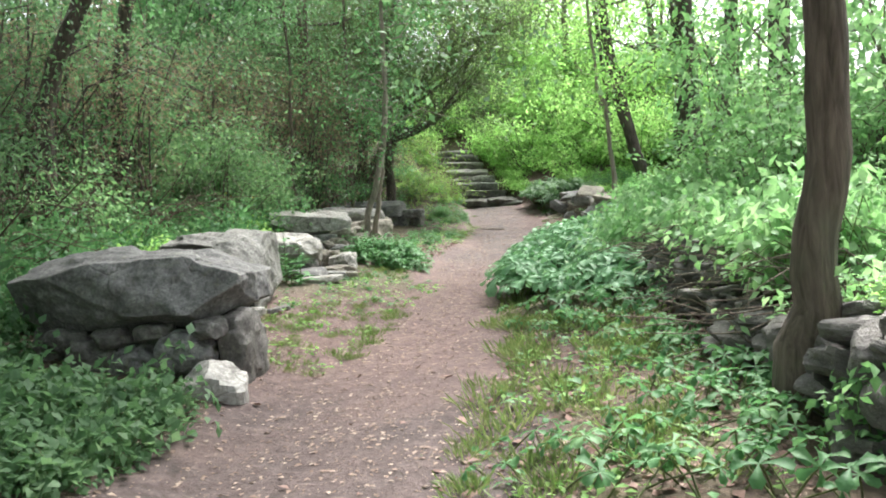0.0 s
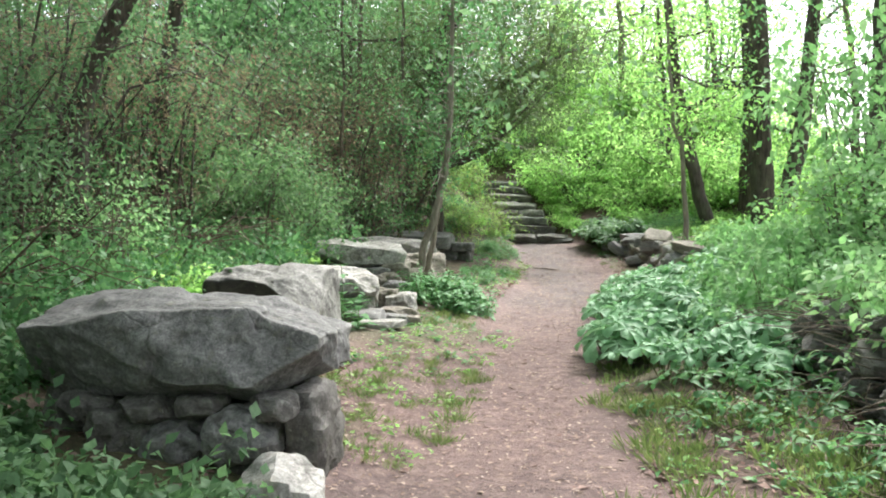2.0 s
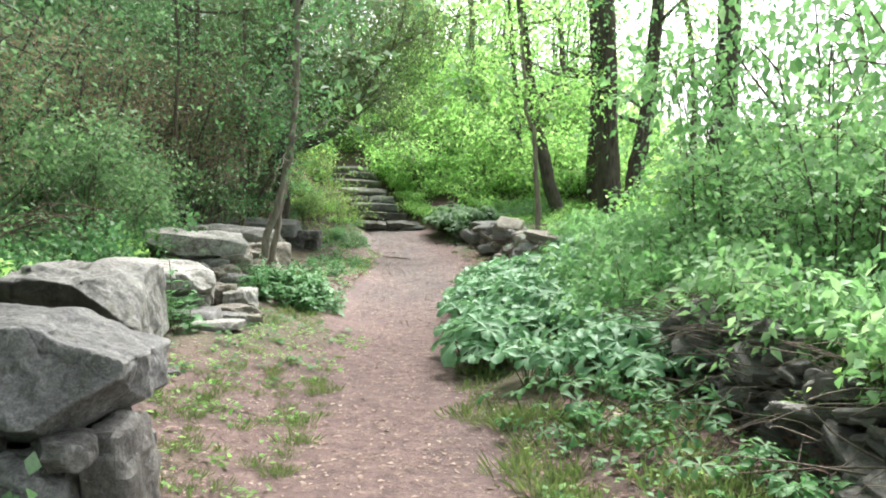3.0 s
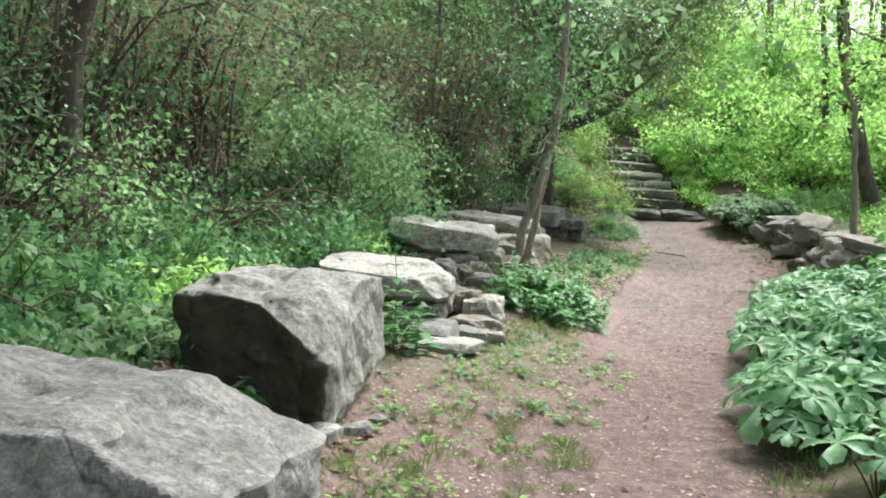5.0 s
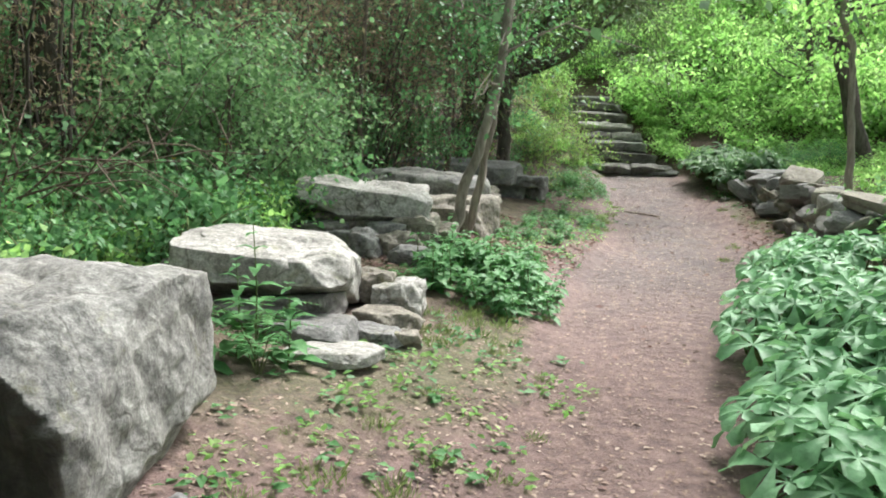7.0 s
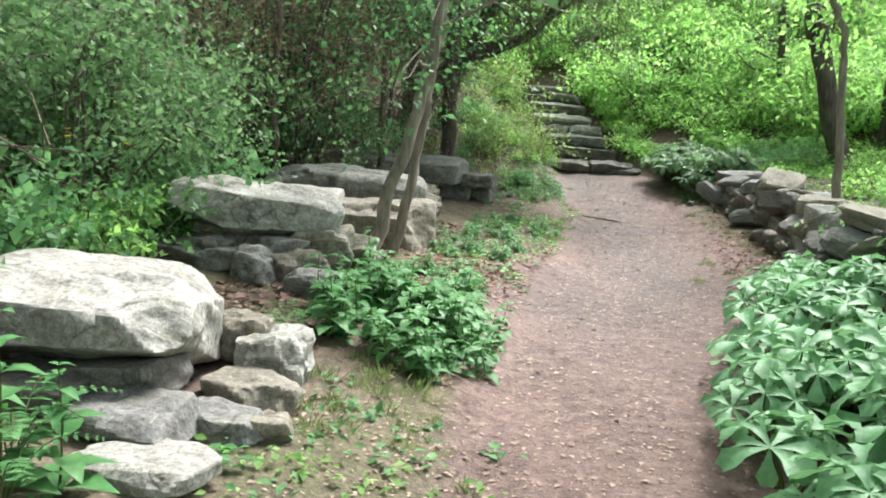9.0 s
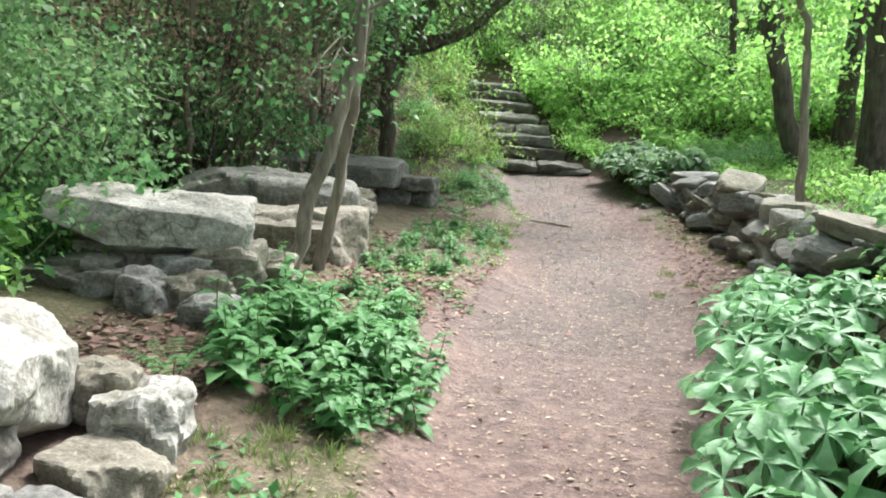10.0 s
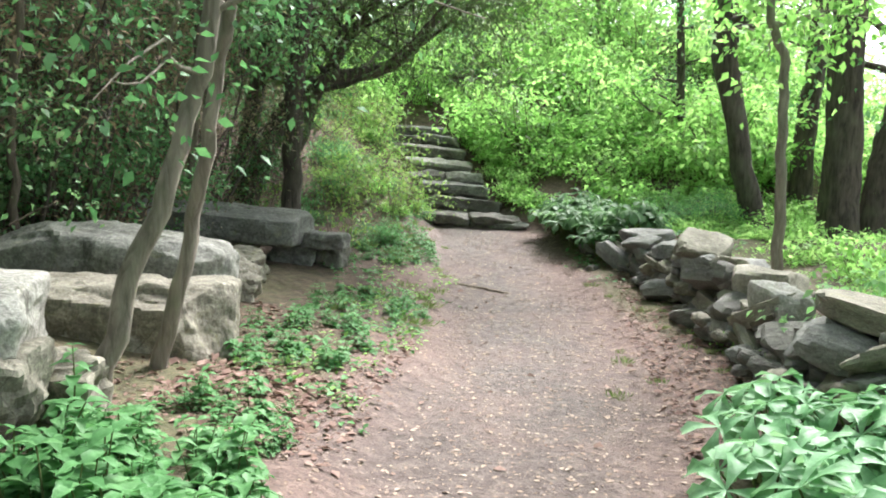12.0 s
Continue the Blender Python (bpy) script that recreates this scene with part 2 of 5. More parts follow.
def ground_material():
    m, nt, b = material("woodland_ground", 0.95)
    v = coords(nt)
    track, worn, green = attribute(nt, "track"), attribute(nt, "grey"), attribute(nt, "green")
    big = noise_tex(nt, 1.3, 6, 0.6, v, 0.5)
    fine = noise_tex(nt, 34, 5, 0.75, v)
    mid_n = noise_tex(nt, 9, 6, 0.7, v, 0.3)
    soil = ramp(nt, mid_n, [(0.3, (0.036, 0.024, 0.018)), (0.5, (0.085, 0.055, 0.042)), (0.7, (0.165, 0.112, 0.086))])
    dirt = ramp(nt, mid_n, [(0.3, (0.072, 0.048, 0.043)), (0.5, (0.152, 0.101, 0.088)), (0.7, (0.255, 0.179, 0.157))])
    grey = ramp(nt, mid_n, [(0.3, (0.05, 0.042, 0.039)), (0.5, (0.092, 0.079, 0.073)), (0.7, (0.158, 0.138, 0.128))])
    dirt = mix(nt, worn, dirt, grey)
    # darker dirt colour carries the canopy shade near the start
    dirt = mix(nt, attribute(nt, "shade_tone"), dirt, ramp(nt, mid_n, [(0.3, (0.045, 0.034, 0.031)), (0.5, (0.082, 0.062, 0.057)), (0.7, (0.155, 0.12, 0.11))]))
    dirt = mix(nt, math_node(nt, "MULTIPLY", ramp(nt, big, [(0.45, (0, 0, 0)), (0.7, (1, 1, 1))]), 0.5), dirt, (0.185, 0.127, 0.111))
    edge = math_node(nt, "ADD", track, math_node(nt, "MULTIPLY", math_node(nt, "SUBTRACT", mid_n, 0.5), 0.9))
    c = mix(nt, ramp(nt, edge, [(0.3, (0, 0, 0)), (0.7, (1, 1, 1))]), soil, dirt)
    moss = ramp(nt, math_node(nt, "ADD", math_node(nt, "MULTIPLY", green, 0.75), math_node(nt, "MULTIPLY", noise_tex(nt, 6, 6, 0.75, v, 0.8), 0.6)), [(0.62, (0, 0, 0)), (0.95, (0.6, 0.6, 0.6))])
    c = mix(nt, moss, c, ramp(nt, fine, [(0.3, (0.06, 0.085, 0.025)), (0.7, (0.15, 0.18, 0.06))]))
    c = mix(nt, 0.55, c, ramp(nt, fine, [(0.3, (0.22, 0.22, 0.22)), (0.7, (0.8, 0.78, 0.76))]), "OVERLAY")
    nt.links.new(c, b.inputs["Base Color"])
    bump(nt, b, math_node(nt, "ADD", fine, math_node(nt, "MULTIPLY", mid_n, 1.6)), 0.7, 0.025)
    return m


GROUND = ground_material()


# ---- mesh helpers ----
rng = np.random.default_rng(7)


def np_mesh(name, verts, faces, mat=None, smooth=False):
    me = bpy.data.meshes.new(name)
    verts, faces = np.asarray(verts, np.float32), np.asarray(faces, np.int32)
    k = faces.shape[1]
    me.vertices.add(len(verts))
    me.vertices.foreach_set("co", verts.ravel())
    me.loops.add(faces.size)
    me.loops.foreach_set("vertex_index", faces.ravel())
    me.polygons.add(len(faces))
    me.polygons.foreach_set("loop_start", np.arange(len(faces), dtype=np.int32) * k)
    me.update(calc_edges=True)
    if smooth:
        me.polygons.foreach_set("use_smooth", np.ones(len(faces), dtype=bool))
    if mat:
        me.materials.append(mat)
    return me


def bm_mesh(name, bm, mat, smooth=True):
    me = bpy.data.meshes.new(name)
    bm.to_mesh(me)
    bm.free()
    for p in me.polygons:
        p.use_smooth = smooth
    me.materials.append(mat)
    return me


def part(name, me, parent, label="", m=None, kind=""):
    """One mesh object under a thing or under a part."""
    ob = new(name, me)
    ob.parent = parent
    if m is not None:
        ob.matrix_basis = m
    if label:
        ob["label"] = label
    if kind:
        ob["kind"] = kind
    return ob


def thing(name, m, label, category, group="", kind=""):
    ob = new(name)
    ob.empty_display_size = 0.1
    ob.matrix_basis = m
    return tagged(ob, label, category, group, kind)


def smooth01(x):
    x = np.clip(x, 0, 1)
    return x * x * (3 - 2 * x)


# ---- lie of the land ----
TRACK_Y = [-6, 4.8, 6.5, 8.2, 11, 13, 15, 17, 19.5, 22, 24.4, 26]
TRACK_X = [1.5, 0.42, 0.2, 0.1, 0.07, -0.1, -0.15, -0.1, -0.35, -0.75, -1.15, -1.6]
TRACK_W = [0.9, 0.75, 0.7, 0.62, 0.45, 0.62, 0.9, 0.95, 0.95, 0.9, 0.8, 0.6]


def track_x(y):
    return np.interp(y, TRACK_Y, TRACK_X)


def wall_x(y):
    """Foot of the dry stone wall beside the path."""
    return np.interp(y, [-6, 4, 7, 9.4, 13, 16.5, 18, 20, 22.3], [3.0, 2.75, 2.4, 2.15, 1.85, 1.65, 1.65, 1.25, 0.75])


def stair_x(y):
    i = (np.asarray(y, float) - 24.62) / 0.35
    return -1.22 - 0.135 * i - 0.003 * i * i


def wave(x, y, f, s=0.0):
    return (np.sin(x * f * 1.3 + s) * np.cos(y * f * 0.9 + 2 * s) + np.sin((x + y) * f * 0.6 + 3 * s) + np.cos((x - 0.7 * y) * f * 1.7 + s)) / 3


def ground_z(x, y):
    x, y = np.asarray(x, float), np.asarray(y, float)
    z = 0.44 * smooth01((y - 18.5) / 6.3)
    tx = track_x(y)
    left, right = tx - 0.55 - x, x - tx - 0.6
    z = z + 0.17 * np.clip(left, 0, 2.6) + 0.04 * smooth01(left / 0.3)
    z = z + 0.42 * np.clip(left - 3.2, 0, 9) * smooth01((y - 2) / 10) * 0.8
    z = z + 0.12 * smooth01(right / 0.9)
    z = z + 0.36 * smooth01((x - wall_x(y) - 0.05 + 0.5 * smooth01((y - 9) / 1) * (1 - smooth01((y - 15) / 1))) / (0.35 + 0.8 * smooth01((y - 9) / 1) * (1 - smooth01((y - 15) / 1)))) * (1 - smooth01((y - 21.5) / 1.5))
    hill = np.clip(y - 24.3, 0, 10)
    z = z + 0.46 * hill * (1 - 0.55 * smooth01((x - 2.5) / 6))
    bank = stair_x(np.clip(y, 22.0, 29)) - 0.7 - x
    z = z + (0.32 * smooth01(bank / 1.6) + 0.27 * np.clip(bank, 0, 3.4)) * smooth01((y - 21.2) / 3.5) * (1 - smooth01((y - 31) / 6))
    z = z - 0.1 * (1 - smooth01((np.abs(x - stair_x(np.clip(y, 24, 29))) - 0.55) / 0.3)) * smooth01((y - 24.4) / 0.3) * (1 - smooth01((y - 28) / 1))
    off = smooth01((np.abs(x - tx) - 0.6) / 0.8)
    return z + 0.035 * wave(x, y, 2.1) * off + 0.012 * wave(x, y, 5.3, 1.0)


def gz(x, y):
    return float(ground_z(x, y))


def build_ground():
    xs = np.concatenate([[-600, -250, -100, -50, -30], np.arange(-20, -4.6, 0.5), np.arange(-4.5, 3.6, 0.075), np.arange(4, 20, 0.5), [25, 40, 80, 200, 600]])
    ys = np.concatenate([[-600, -250, -100, -40, -20, -10, -5], np.arange(-3, 2.6, 0.4), np.arange(2.8, 25.5, 0.085), np.arange(26, 45, 0.5), [50, 60, 90, 200, 600]])
    gx, gy = np.meshgrid(xs, ys)
    v = np.stack([gx, gy, ground_z(gx, gy)], -1).reshape(-1, 3)
    nx, ny = len(xs), len(ys)
    i = (np.arange(ny - 1)[:, None] * nx + np.arange(nx - 1)[None]).ravel()
    me = np_mesh("ground", v, np.stack([i, i + 1, i + nx + 1, i + nx], 1), GROUND, True)
    x, y = v[:, 0], v[:, 1]
    d = np.abs(x - track_x(y) - 0.08 * wave(x, y, 1.9, 2.0)) - np.interp(y, TRACK_Y, TRACK_W)
    track = 1 - smooth01((d + 0.15) / 0.75)
    track = np.where(y > 25, 0, track)
    # bare trodden earth between the first stones and the path
    apron = smooth01((x + 2.3) / 0.6) * (1 - smooth01((x - 0.5) / 0.5)) * smooth01((y - 6.8) / 1.2) * (1 - smooth01((y - 11.8) / 0.9))
    track = np.maximum(track, 0.85 * apron)
    grey = smooth01((y - 11.5) / 5) * (1 - smooth01((np.abs(x - track_x(y) + 0.15 * wave(x, y, 1.4, 3.0)) - 0.25) / 0.9)) * 0.9 + 0.25 * smooth01((5 - y) / 3)
    green = np.clip(smooth01((d + 0.05) / 0.35) * (0.55 + 0.4 * wave(x, y, 1.1, 4.0)), 0, 1)
    # path darkened towards the start: canopy shade put into the colour, plus random patches
    for name, values in (("track", track), ("grey", grey), ("green", green), ("shade_tone", np.clip(1.0 * smooth01((7.8 - y) / 2.4) + 0.35 * smooth01(wave(x, y, 1.6, 6.0) * 2) * smooth01((np.abs(x - track_x(y)) - 0.1) / 0.5), 0, 1))):
        me.attributes.new(name, "FLOAT", "POINT").data.foreach_set("value", values.astype(np.float32))
    tagged(new("ground", me), "woodland floor of brown soil with a trodden pinkish dirt path", "ground", kind="structure")


build_ground()


# ---- stones ----
def stone_mesh(name, l, w, h, seed, cuts=(), rough=0.03, p=5.0, n=9, mat=None, freq=2.4, facets=10):
    """A weathered block: a box with flat breaks, those of the planes (nx, ny, nz, d) and some at random, and an uneven skin."""
    r = random.Random(seed * 7 + 1)
    bm = bmesh.new()
    bmesh.ops.create_cube(bm, size=2)
    bmesh.ops.subdivide_edges(bm, edges=bm.edges[:], cuts=n, use_grid_fill=True)
    planes = [(Vector(c[:3]).normalized(), c[3]) for c in cuts]
    for _ in range(facets):
        nn = Vector((r.uniform(-1, 1), r.uniform(-1, 1), r.uniform(-1, 1))).normalized()
        planes.append((nn, (abs(nn.x) + abs(nn.y) + abs(nn.z)) * r.uniform(0.6, 0.8)))
    def chips(q, f):
        """Broken facets: each cell of the surface leans its own way."""
        at = q * f + o
        gaps, cells = noise.voronoi(at)
        return noise.noise_vector(cells[0] * 5.7).dot(at - cells[0]) / f * min(1.0, 4.0 * (gaps[1] - gaps[0]))

    half = Vector((l / 2, w / 2, h / 2))
    o = Vector((seed * 3.1, seed * 1.7, seed * 0.9))
    p = p * 1.6
    k0 = min(1.0, min(l, w, h) / 0.35)
    for v in bm.verts:
        u = v.co.copy()
        u /= (abs(u.x) ** p + abs(u.y) ** p + abs(u.z) ** p) ** (1 / p)
        for nn, d in planes:
            s = nn.dot(u)
            if s > d:
                u *= d / s
        q = Vector((u.x * half.x, u.y * half.y, u.z * half.z))
        k = noise.noise(q * freq + o) * 0.6 + 0.45 * noise.noise(q * freq * 2.6 + o) + 0.3 * noise.noise(q * freq * 6 + o) + 0.15 * noise.noise(q * freq * 14 + o) + 0.06 * noise.noise(q * freq * 30 + o)
        k += 0.5 * math.tanh(5 * noise.noise(q * freq * 1.3 - o)) + 0.3 * math.tanh(6 * noise.noise(q * freq * 3.1 - o))
        v.co = q + q.normalized() * (rough * 0.5 * k0 * k + 0.34 * chips(q, 2.6 / max(k0, 0.3)) + 0.3 * chips(q, 6.5 / max(k0, 0.3)))
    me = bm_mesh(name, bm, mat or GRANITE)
    me.set_sharp_from_angle(angle=radians(20))
    return me


def stone(name, x, y, z, l, w, h, label, seed, yaw=0, rx=0, ry=0, mat=None, cuts=(), rough=0.03, p=5.0, n=9, group="", category="stone", facets=10, stain_shade=None):
    ob = new(name, stone_mesh(name, l, w, h, seed, cuts, rough, p, n, mat, 2.4, facets))
    ob.matrix_basis = pose(x, y, z, rx, ry, yaw)
    if stain_shade:
        # the side turned from the sun: dark weathering, with shade put into the colour
        way = np.array(Vector(stain_shade).normalized())
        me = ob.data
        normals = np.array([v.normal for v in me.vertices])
        me.attributes.new("stain_shade", "FLOAT", "POINT").data.foreach_set("value", smooth01((normals @ way - 0.45) / 0.35).astype(np.float32))
    return tagged(ob, label, category, group)


ROW = "stones along the path"

# first seat: a great slab on a rough base
stone("capstone", -1.41, 6.76, 0.715, 1.52, 0.9, 0.48, "huge grey granite capstone lying on a rubble base", 1, yaw=2, rx=-3, ry=3,
      cuts=[(1, 0.1, -0.85, 1.0), (0.3, -1, 0.25, 0.98), (-0.6, -1.2, -0.45, 0.98), (-1, -0.3, 0.9, 1.16), (-0.1, -0.3, 1, 1.0), (1, 0, 0.9, 1.02), (0.1, -0.8, -1, 1.1), (0.8, -1, 0.8, 1.2), (-0.7, -1, 0.9, 1.22)], rough=0.045, n=52, group=ROW, p=6, facets=3)
base = thing("rubble_base", pose(-1.35, 6.72, 0.05), "dark rubble base of stacked field stones under a capstone", "stone base", ROW)


def base_stone(parent, x, y, z, l, w, h, seed, mat=GRANITE, yaw=0, ry=0, p=6.0, rough=0.035, n=13):
    z = max(z, gz(x, y) + 0.22 * h)
    m = parent.matrix_basis.inverted() @ pose(x, y, z, 0, ry, yaw)
    return part("stone", stone_mesh("stone", l, w, h, seed, (), rough * 2.0, p, n, mat, 4.5, 12), parent, m=m)


for q in [(-0.75, 6.75, 0.28, 0.24, 0.6, 0.52, 21, SLATE, 6), (-2.0, 6.8, 0.3, 0.34, 0.6, 0.52, 22, SLATE, -8), (-1.35, 7.05, 0.28, 1.2, 0.4, 0.5, 23, SLATE, 0),
          (-1.0, 6.45, 0.33, 0.36, 0.34, 0.25, 24, GRANITE, 10), (-1.34, 6.47, 0.26, 0.33, 0.3, 0.28, 25, GRANITE, -5), (-1.66, 6.48, 0.27, 0.28, 0.28, 0.26, 26, SLATE, 12),
          (-1.84, 6.55, 0.43, 0.3, 0.3, 0.15, 27, SLATE, 0), (-1.22, 6.5, 0.46, 0.24, 0.3, 0.12, 28, SLATE, 15), (-0.93, 6.47, 0.17, 0.24, 0.28, 0.14, 29, SLATE, 0),
          (-1.48, 6.48, 0.45, 0.3, 0.3, 0.13, 35, SLATE, -8), (-1.15, 6.6, 0.12, 0.5, 0.4, 0.2, 30, SLATE, 4), (-1.62, 6.58, 0.13, 0.5, 0.4, 0.22, 31, SLATE, -4), (-0.83, 6.46, 0.47, 0.22, 0.3, 0.13, 36, SLATE, 5)]:
    base_stone(base, *q, p=2.3)
stone("field_stone", -0.69, 6.16, 0.17, 0.36, 0.28, 0.3, "pale angular field stone lying at the foot of the rubble base", 3, yaw=14, ry=8, mat=PALE_ROCK,
      cuts=[(0.5, -0.4, 1, 0.75), (-0.8, -0.3, 0.8, 0.8)], rough=0.02, p=4, n=7)

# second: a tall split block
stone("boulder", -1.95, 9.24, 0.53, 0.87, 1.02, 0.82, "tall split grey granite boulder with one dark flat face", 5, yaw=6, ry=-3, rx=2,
      mat=GREY_ROCK, cuts=[(0.95, -0.75, 0.95, 1.12), (0.2, -0.15, 1, 1.0), (0.9, 0.1, -0.6, 1.12)], rough=0.035, p=9, n=52, group=ROW, facets=4, stain_shade=(-0.2, -1, -0.1))
# third: pale slab tilted on flat stones
stone("slab", -2.32, 11.64, 0.55, 1.04, 0.9, 0.44, "pale flat granite slab resting on dark stones", 8, yaw=14, rx=-2, ry=4, mat=PALE_ROCK,
      cuts=[(1, -0.5, -0.7, 1.05), (-0.4, -0.8, -0.9, 0.9), (0.9, -0.9, 0.4, 1.2), (0.1, -0.8, -1, 0.72), (0.1, -0.5, 1, 0.98), (0.9, 0.2, 0.6, 1.12)], rough=0.04, p=9, n=42, group=ROW, facets=2)
pile = thing("stone_pile", pose(-2.1, 11.8, 0.02), "stacked dark and pale flat stones under a slab", "stones", ROW)
for q in [(-2.05, 11.5, 0.36, 0.55, 0.45, 0.2, 41, SLATE, 12), (-2.45, 11.7, 0.3, 0.8, 0.6, 0.25, 42, SLATE, 0), (-1.85, 11.2, 0.29, 0.62, 0.4, 0.13, 43, GRANITE, -6), (-2.9, 11.9, 0.45, 0.5, 0.6, 0.2, 47, SLATE, 0),
          (-1.55, 10.9, 0.25, 0.52, 0.34, 0.1, 44, PALE_ROCK, -10), (-1.62, 12.05, 0.3, 0.34, 0.32, 0.3, 45, PALE_ROCK, 20), (-1.86, 12.2, 0.34, 0.34, 0.3, 0.26, 46, BROWN_ROCK, 0), (-1.58, 11.75, 0.22, 0.42, 0.3, 0.16, 40, BROWN_ROCK, -15),
          (-1.35, 11.45, 0.2, 0.22, 0.16, 0.12, 48, BROWN_ROCK, 30), (-1.55, 11.4, 0.22, 0.4, 0.26, 0.12, 49, GRANITE, -20), (-2.3, 11.25, 0.35, 0.5, 0.4, 0.12, 39, SLATE, 10)]:
    base_stone(pile, *q)
# fourth: slab with a pointed end on a stack
stone("slab", -2.74, 14.2, 0.7, 1.2, 0.78, 0.48, "flat grey slab with a pointed end on stacked stones", 11, yaw=22, rx=-2, ry=4, mat=PALE_ROCK,
      cuts=[(-1, -0.5, -0.9, 0.78), (0.05, -0.6, -1, 0.72), (1, -0.4, -0.5, 1.2), (-0.3, -1, 0.3, 1.12), (0.1, -0.4, 1, 0.98)], rough=0.04, p=9, n=42, group=ROW, facets=2)
pile = thing("stone_stack", pose(-2.7, 14.2, 0.2), "rough stack of mossy brown stones under a slab", "stones", ROW)
for q in [(-2.32, 14.2, 0.4, 0.55, 0.6, 0.44, 51, BROWN_ROCK, 20), (-2.85, 14.2, 0.42, 0.75, 0.6, 0.36, 52, BROWN_ROCK, 25), (-2.52, 13.6, 0.3, 0.3, 0.27, 0.26, 53, GRANITE, 0),
          (-2.72, 13.74, 0.47, 0.46, 0.34, 0.15, 54, GRANITE, 20), (-3.1, 13.65, 0.5, 0.45, 0.34, 0.12, 55, SLATE, 10), (-2.28, 13.82, 0.33, 0.4, 0.32, 0.26, 56, BROWN_ROCK, 25),
          (-2.42, 13.92, 0.53, 0.34, 0.28, 0.16, 57, GRANITE, 30), (-2.05, 13.6, 0.2, 0.34, 0.3, 0.2, 58, GRANITE, 0), (-3.0, 13.85, 0.36, 0.6, 0.5, 0.24, 59, SLATE, 0), (-2.15, 14.55, 0.3, 0.4, 0.4, 0.34, 60, BROWN_ROCK, 10)]:
    base_stone(pile, *q)
# fifth and sixth: long low blocks
stone("low_block", -2.52, 16.0, 0.38, 1.26, 0.75, 0.56, "long low brown granite block half sunk in leaf litter", 14, yaw=16, mat=BROWN_ROCK, rough=0.045, p=8, n=26, group=ROW, facets=4,
      cuts=[(1, -0.6, 0.2, 0.95)])
stone("slab", -3.08, 16.85, 0.64, 1.65, 0.9, 0.5, "long rounded tan granite slab lying behind twin saplings", 15, yaw=8, ry=3, mat=GREY_ROCK, rough=0.06, p=3.4, n=30, group=ROW, facets=6)
stone("slab", -3.3, 19.5, 0.76, 1.7, 0.9, 0.34, "long flat grey slab over two blocks beside the path", 17, yaw=4, ry=3, mat=GRANITE, rough=0.04, p=7, n=26, group=ROW, facets=3)
pile = thing("stone_blocks", pose(-2.6, 19.8, 0.2), "blocky grey stones stacked at the end of the row", "stones", ROW)
for q in [(-2.3, 19.7, 0.6, 0.5, 0.5, 0.17, 61, GRANITE, 0), (-2.62, 19.7, 0.4, 0.5, 0.4, 0.26, 62, GRANITE, 6), (-2.25, 19.9, 0.42, 0.3, 0.4, 0.42, 63, SLATE, 0), (-3.3, 19.4, 0.45, 0.9, 0.5, 0.34, 64, BROWN_ROCK, 0),
          (-2.5, 17.6, 0.4, 0.5, 0.5, 0.36, 65, BROWN_ROCK, 10), (-2.75, 18.3, 0.36, 0.6, 0.5, 0.3, 66, BROWN_ROCK, 0), (-3.9, 18.9, 0.85, 0.3, 0.2, 0.2, 67, GRANITE, 20)]:
    base_stone(pile, *q)
for i, (x, y, s, mat) in enumerate([(-1.5, 8.72, 0.17, PALE_ROCK), (-1.38, 8.92, 0.12, GRANITE), (-1.66, 8.55, 0.1, GRANITE), (-2.75, 8.35, 0.22, BROWN_ROCK), (-1.35, 9.15, 0.09, GRANITE), (1.15, 20.3, 0.16, SLATE), (0.55, 21.2, 0.12, SLATE)]):
    stone("loose_stone", x, y, gz(x, y) + s * 0.1, s * 1.3, s, s * 0.5, "small loose stone on the bare earth", 70 + i, yaw=i * 40, mat=mat, p=6, n=8, rough=0.04, group="loose stones")

stone("standing_stone", -5.75, 20.0, gz(-5.75, 20.0) + 0.3, 0.45, 0.25, 1.0, "upright grey stone half hidden in bare shrubs", 88, yaw=10, ry=4, mat=GRANITE, p=7, n=10)

# ---- dry stone wall on the other side ----
POOL = [stone_mesh("wall_stone", 1, 0.85, 0.72, 100 + i, (), 0.10, 6.0, 4, (GRANITE, BROWN_ROCK, SLATE, BROWN_ROCK, SLATE)[i % 5], 1.6) for i in range(10)]
DARK_POOL = [me for i, me in enumerate(POOL) if i % 5 in (2, 4)]
wall = thing("dry_stone_wall", pose(0, 0, 0), "low tumbled dry stone wall of grey field stones along the path", "stone wall")
wr = random.Random(5)
y = 3.6
while y < 22.4:
    if 9.4 < y < 15.6:
        y = 15.6
    size = wr.choice((0.12, 0.17, 0.24, 0.32))
    if y < 9.4:
        size *= 0.55 if y > 6.5 else 0.7
    x0 = float(wall_x(y))
    height = 0.37 + 0.13 * math.sin(y * 1.7) + wr.uniform(-0.08, 0.06) - 0.12 * (y > 21)
    floor_z = gz(x0 - 0.12, y)
    z = floor_z
    while z < floor_z + height:
        s = wr.uniform(0.6, 1.3) * size
        d = wr.uniform(-0.13, 0.08) + 0.25 * (z - floor_z)
        m = pose(x0 + d, y + wr.uniform(-0.1, 0.1), z + s * 0.22, wr.uniform(-28, 28), wr.uniform(-28, 28), wr.uniform(0, 360))
        part("stone", wr.choice(DARK_POOL if y < 9.4 else POOL), wall, m=m @ Matrix.Diagonal((s * wr.uniform(1.0, 1.9), s * wr.uniform(0.9, 1.5), s * wr.uniform(0.4, 0.85), 1)))
        z += s * 0.5
    y += size * 0.6
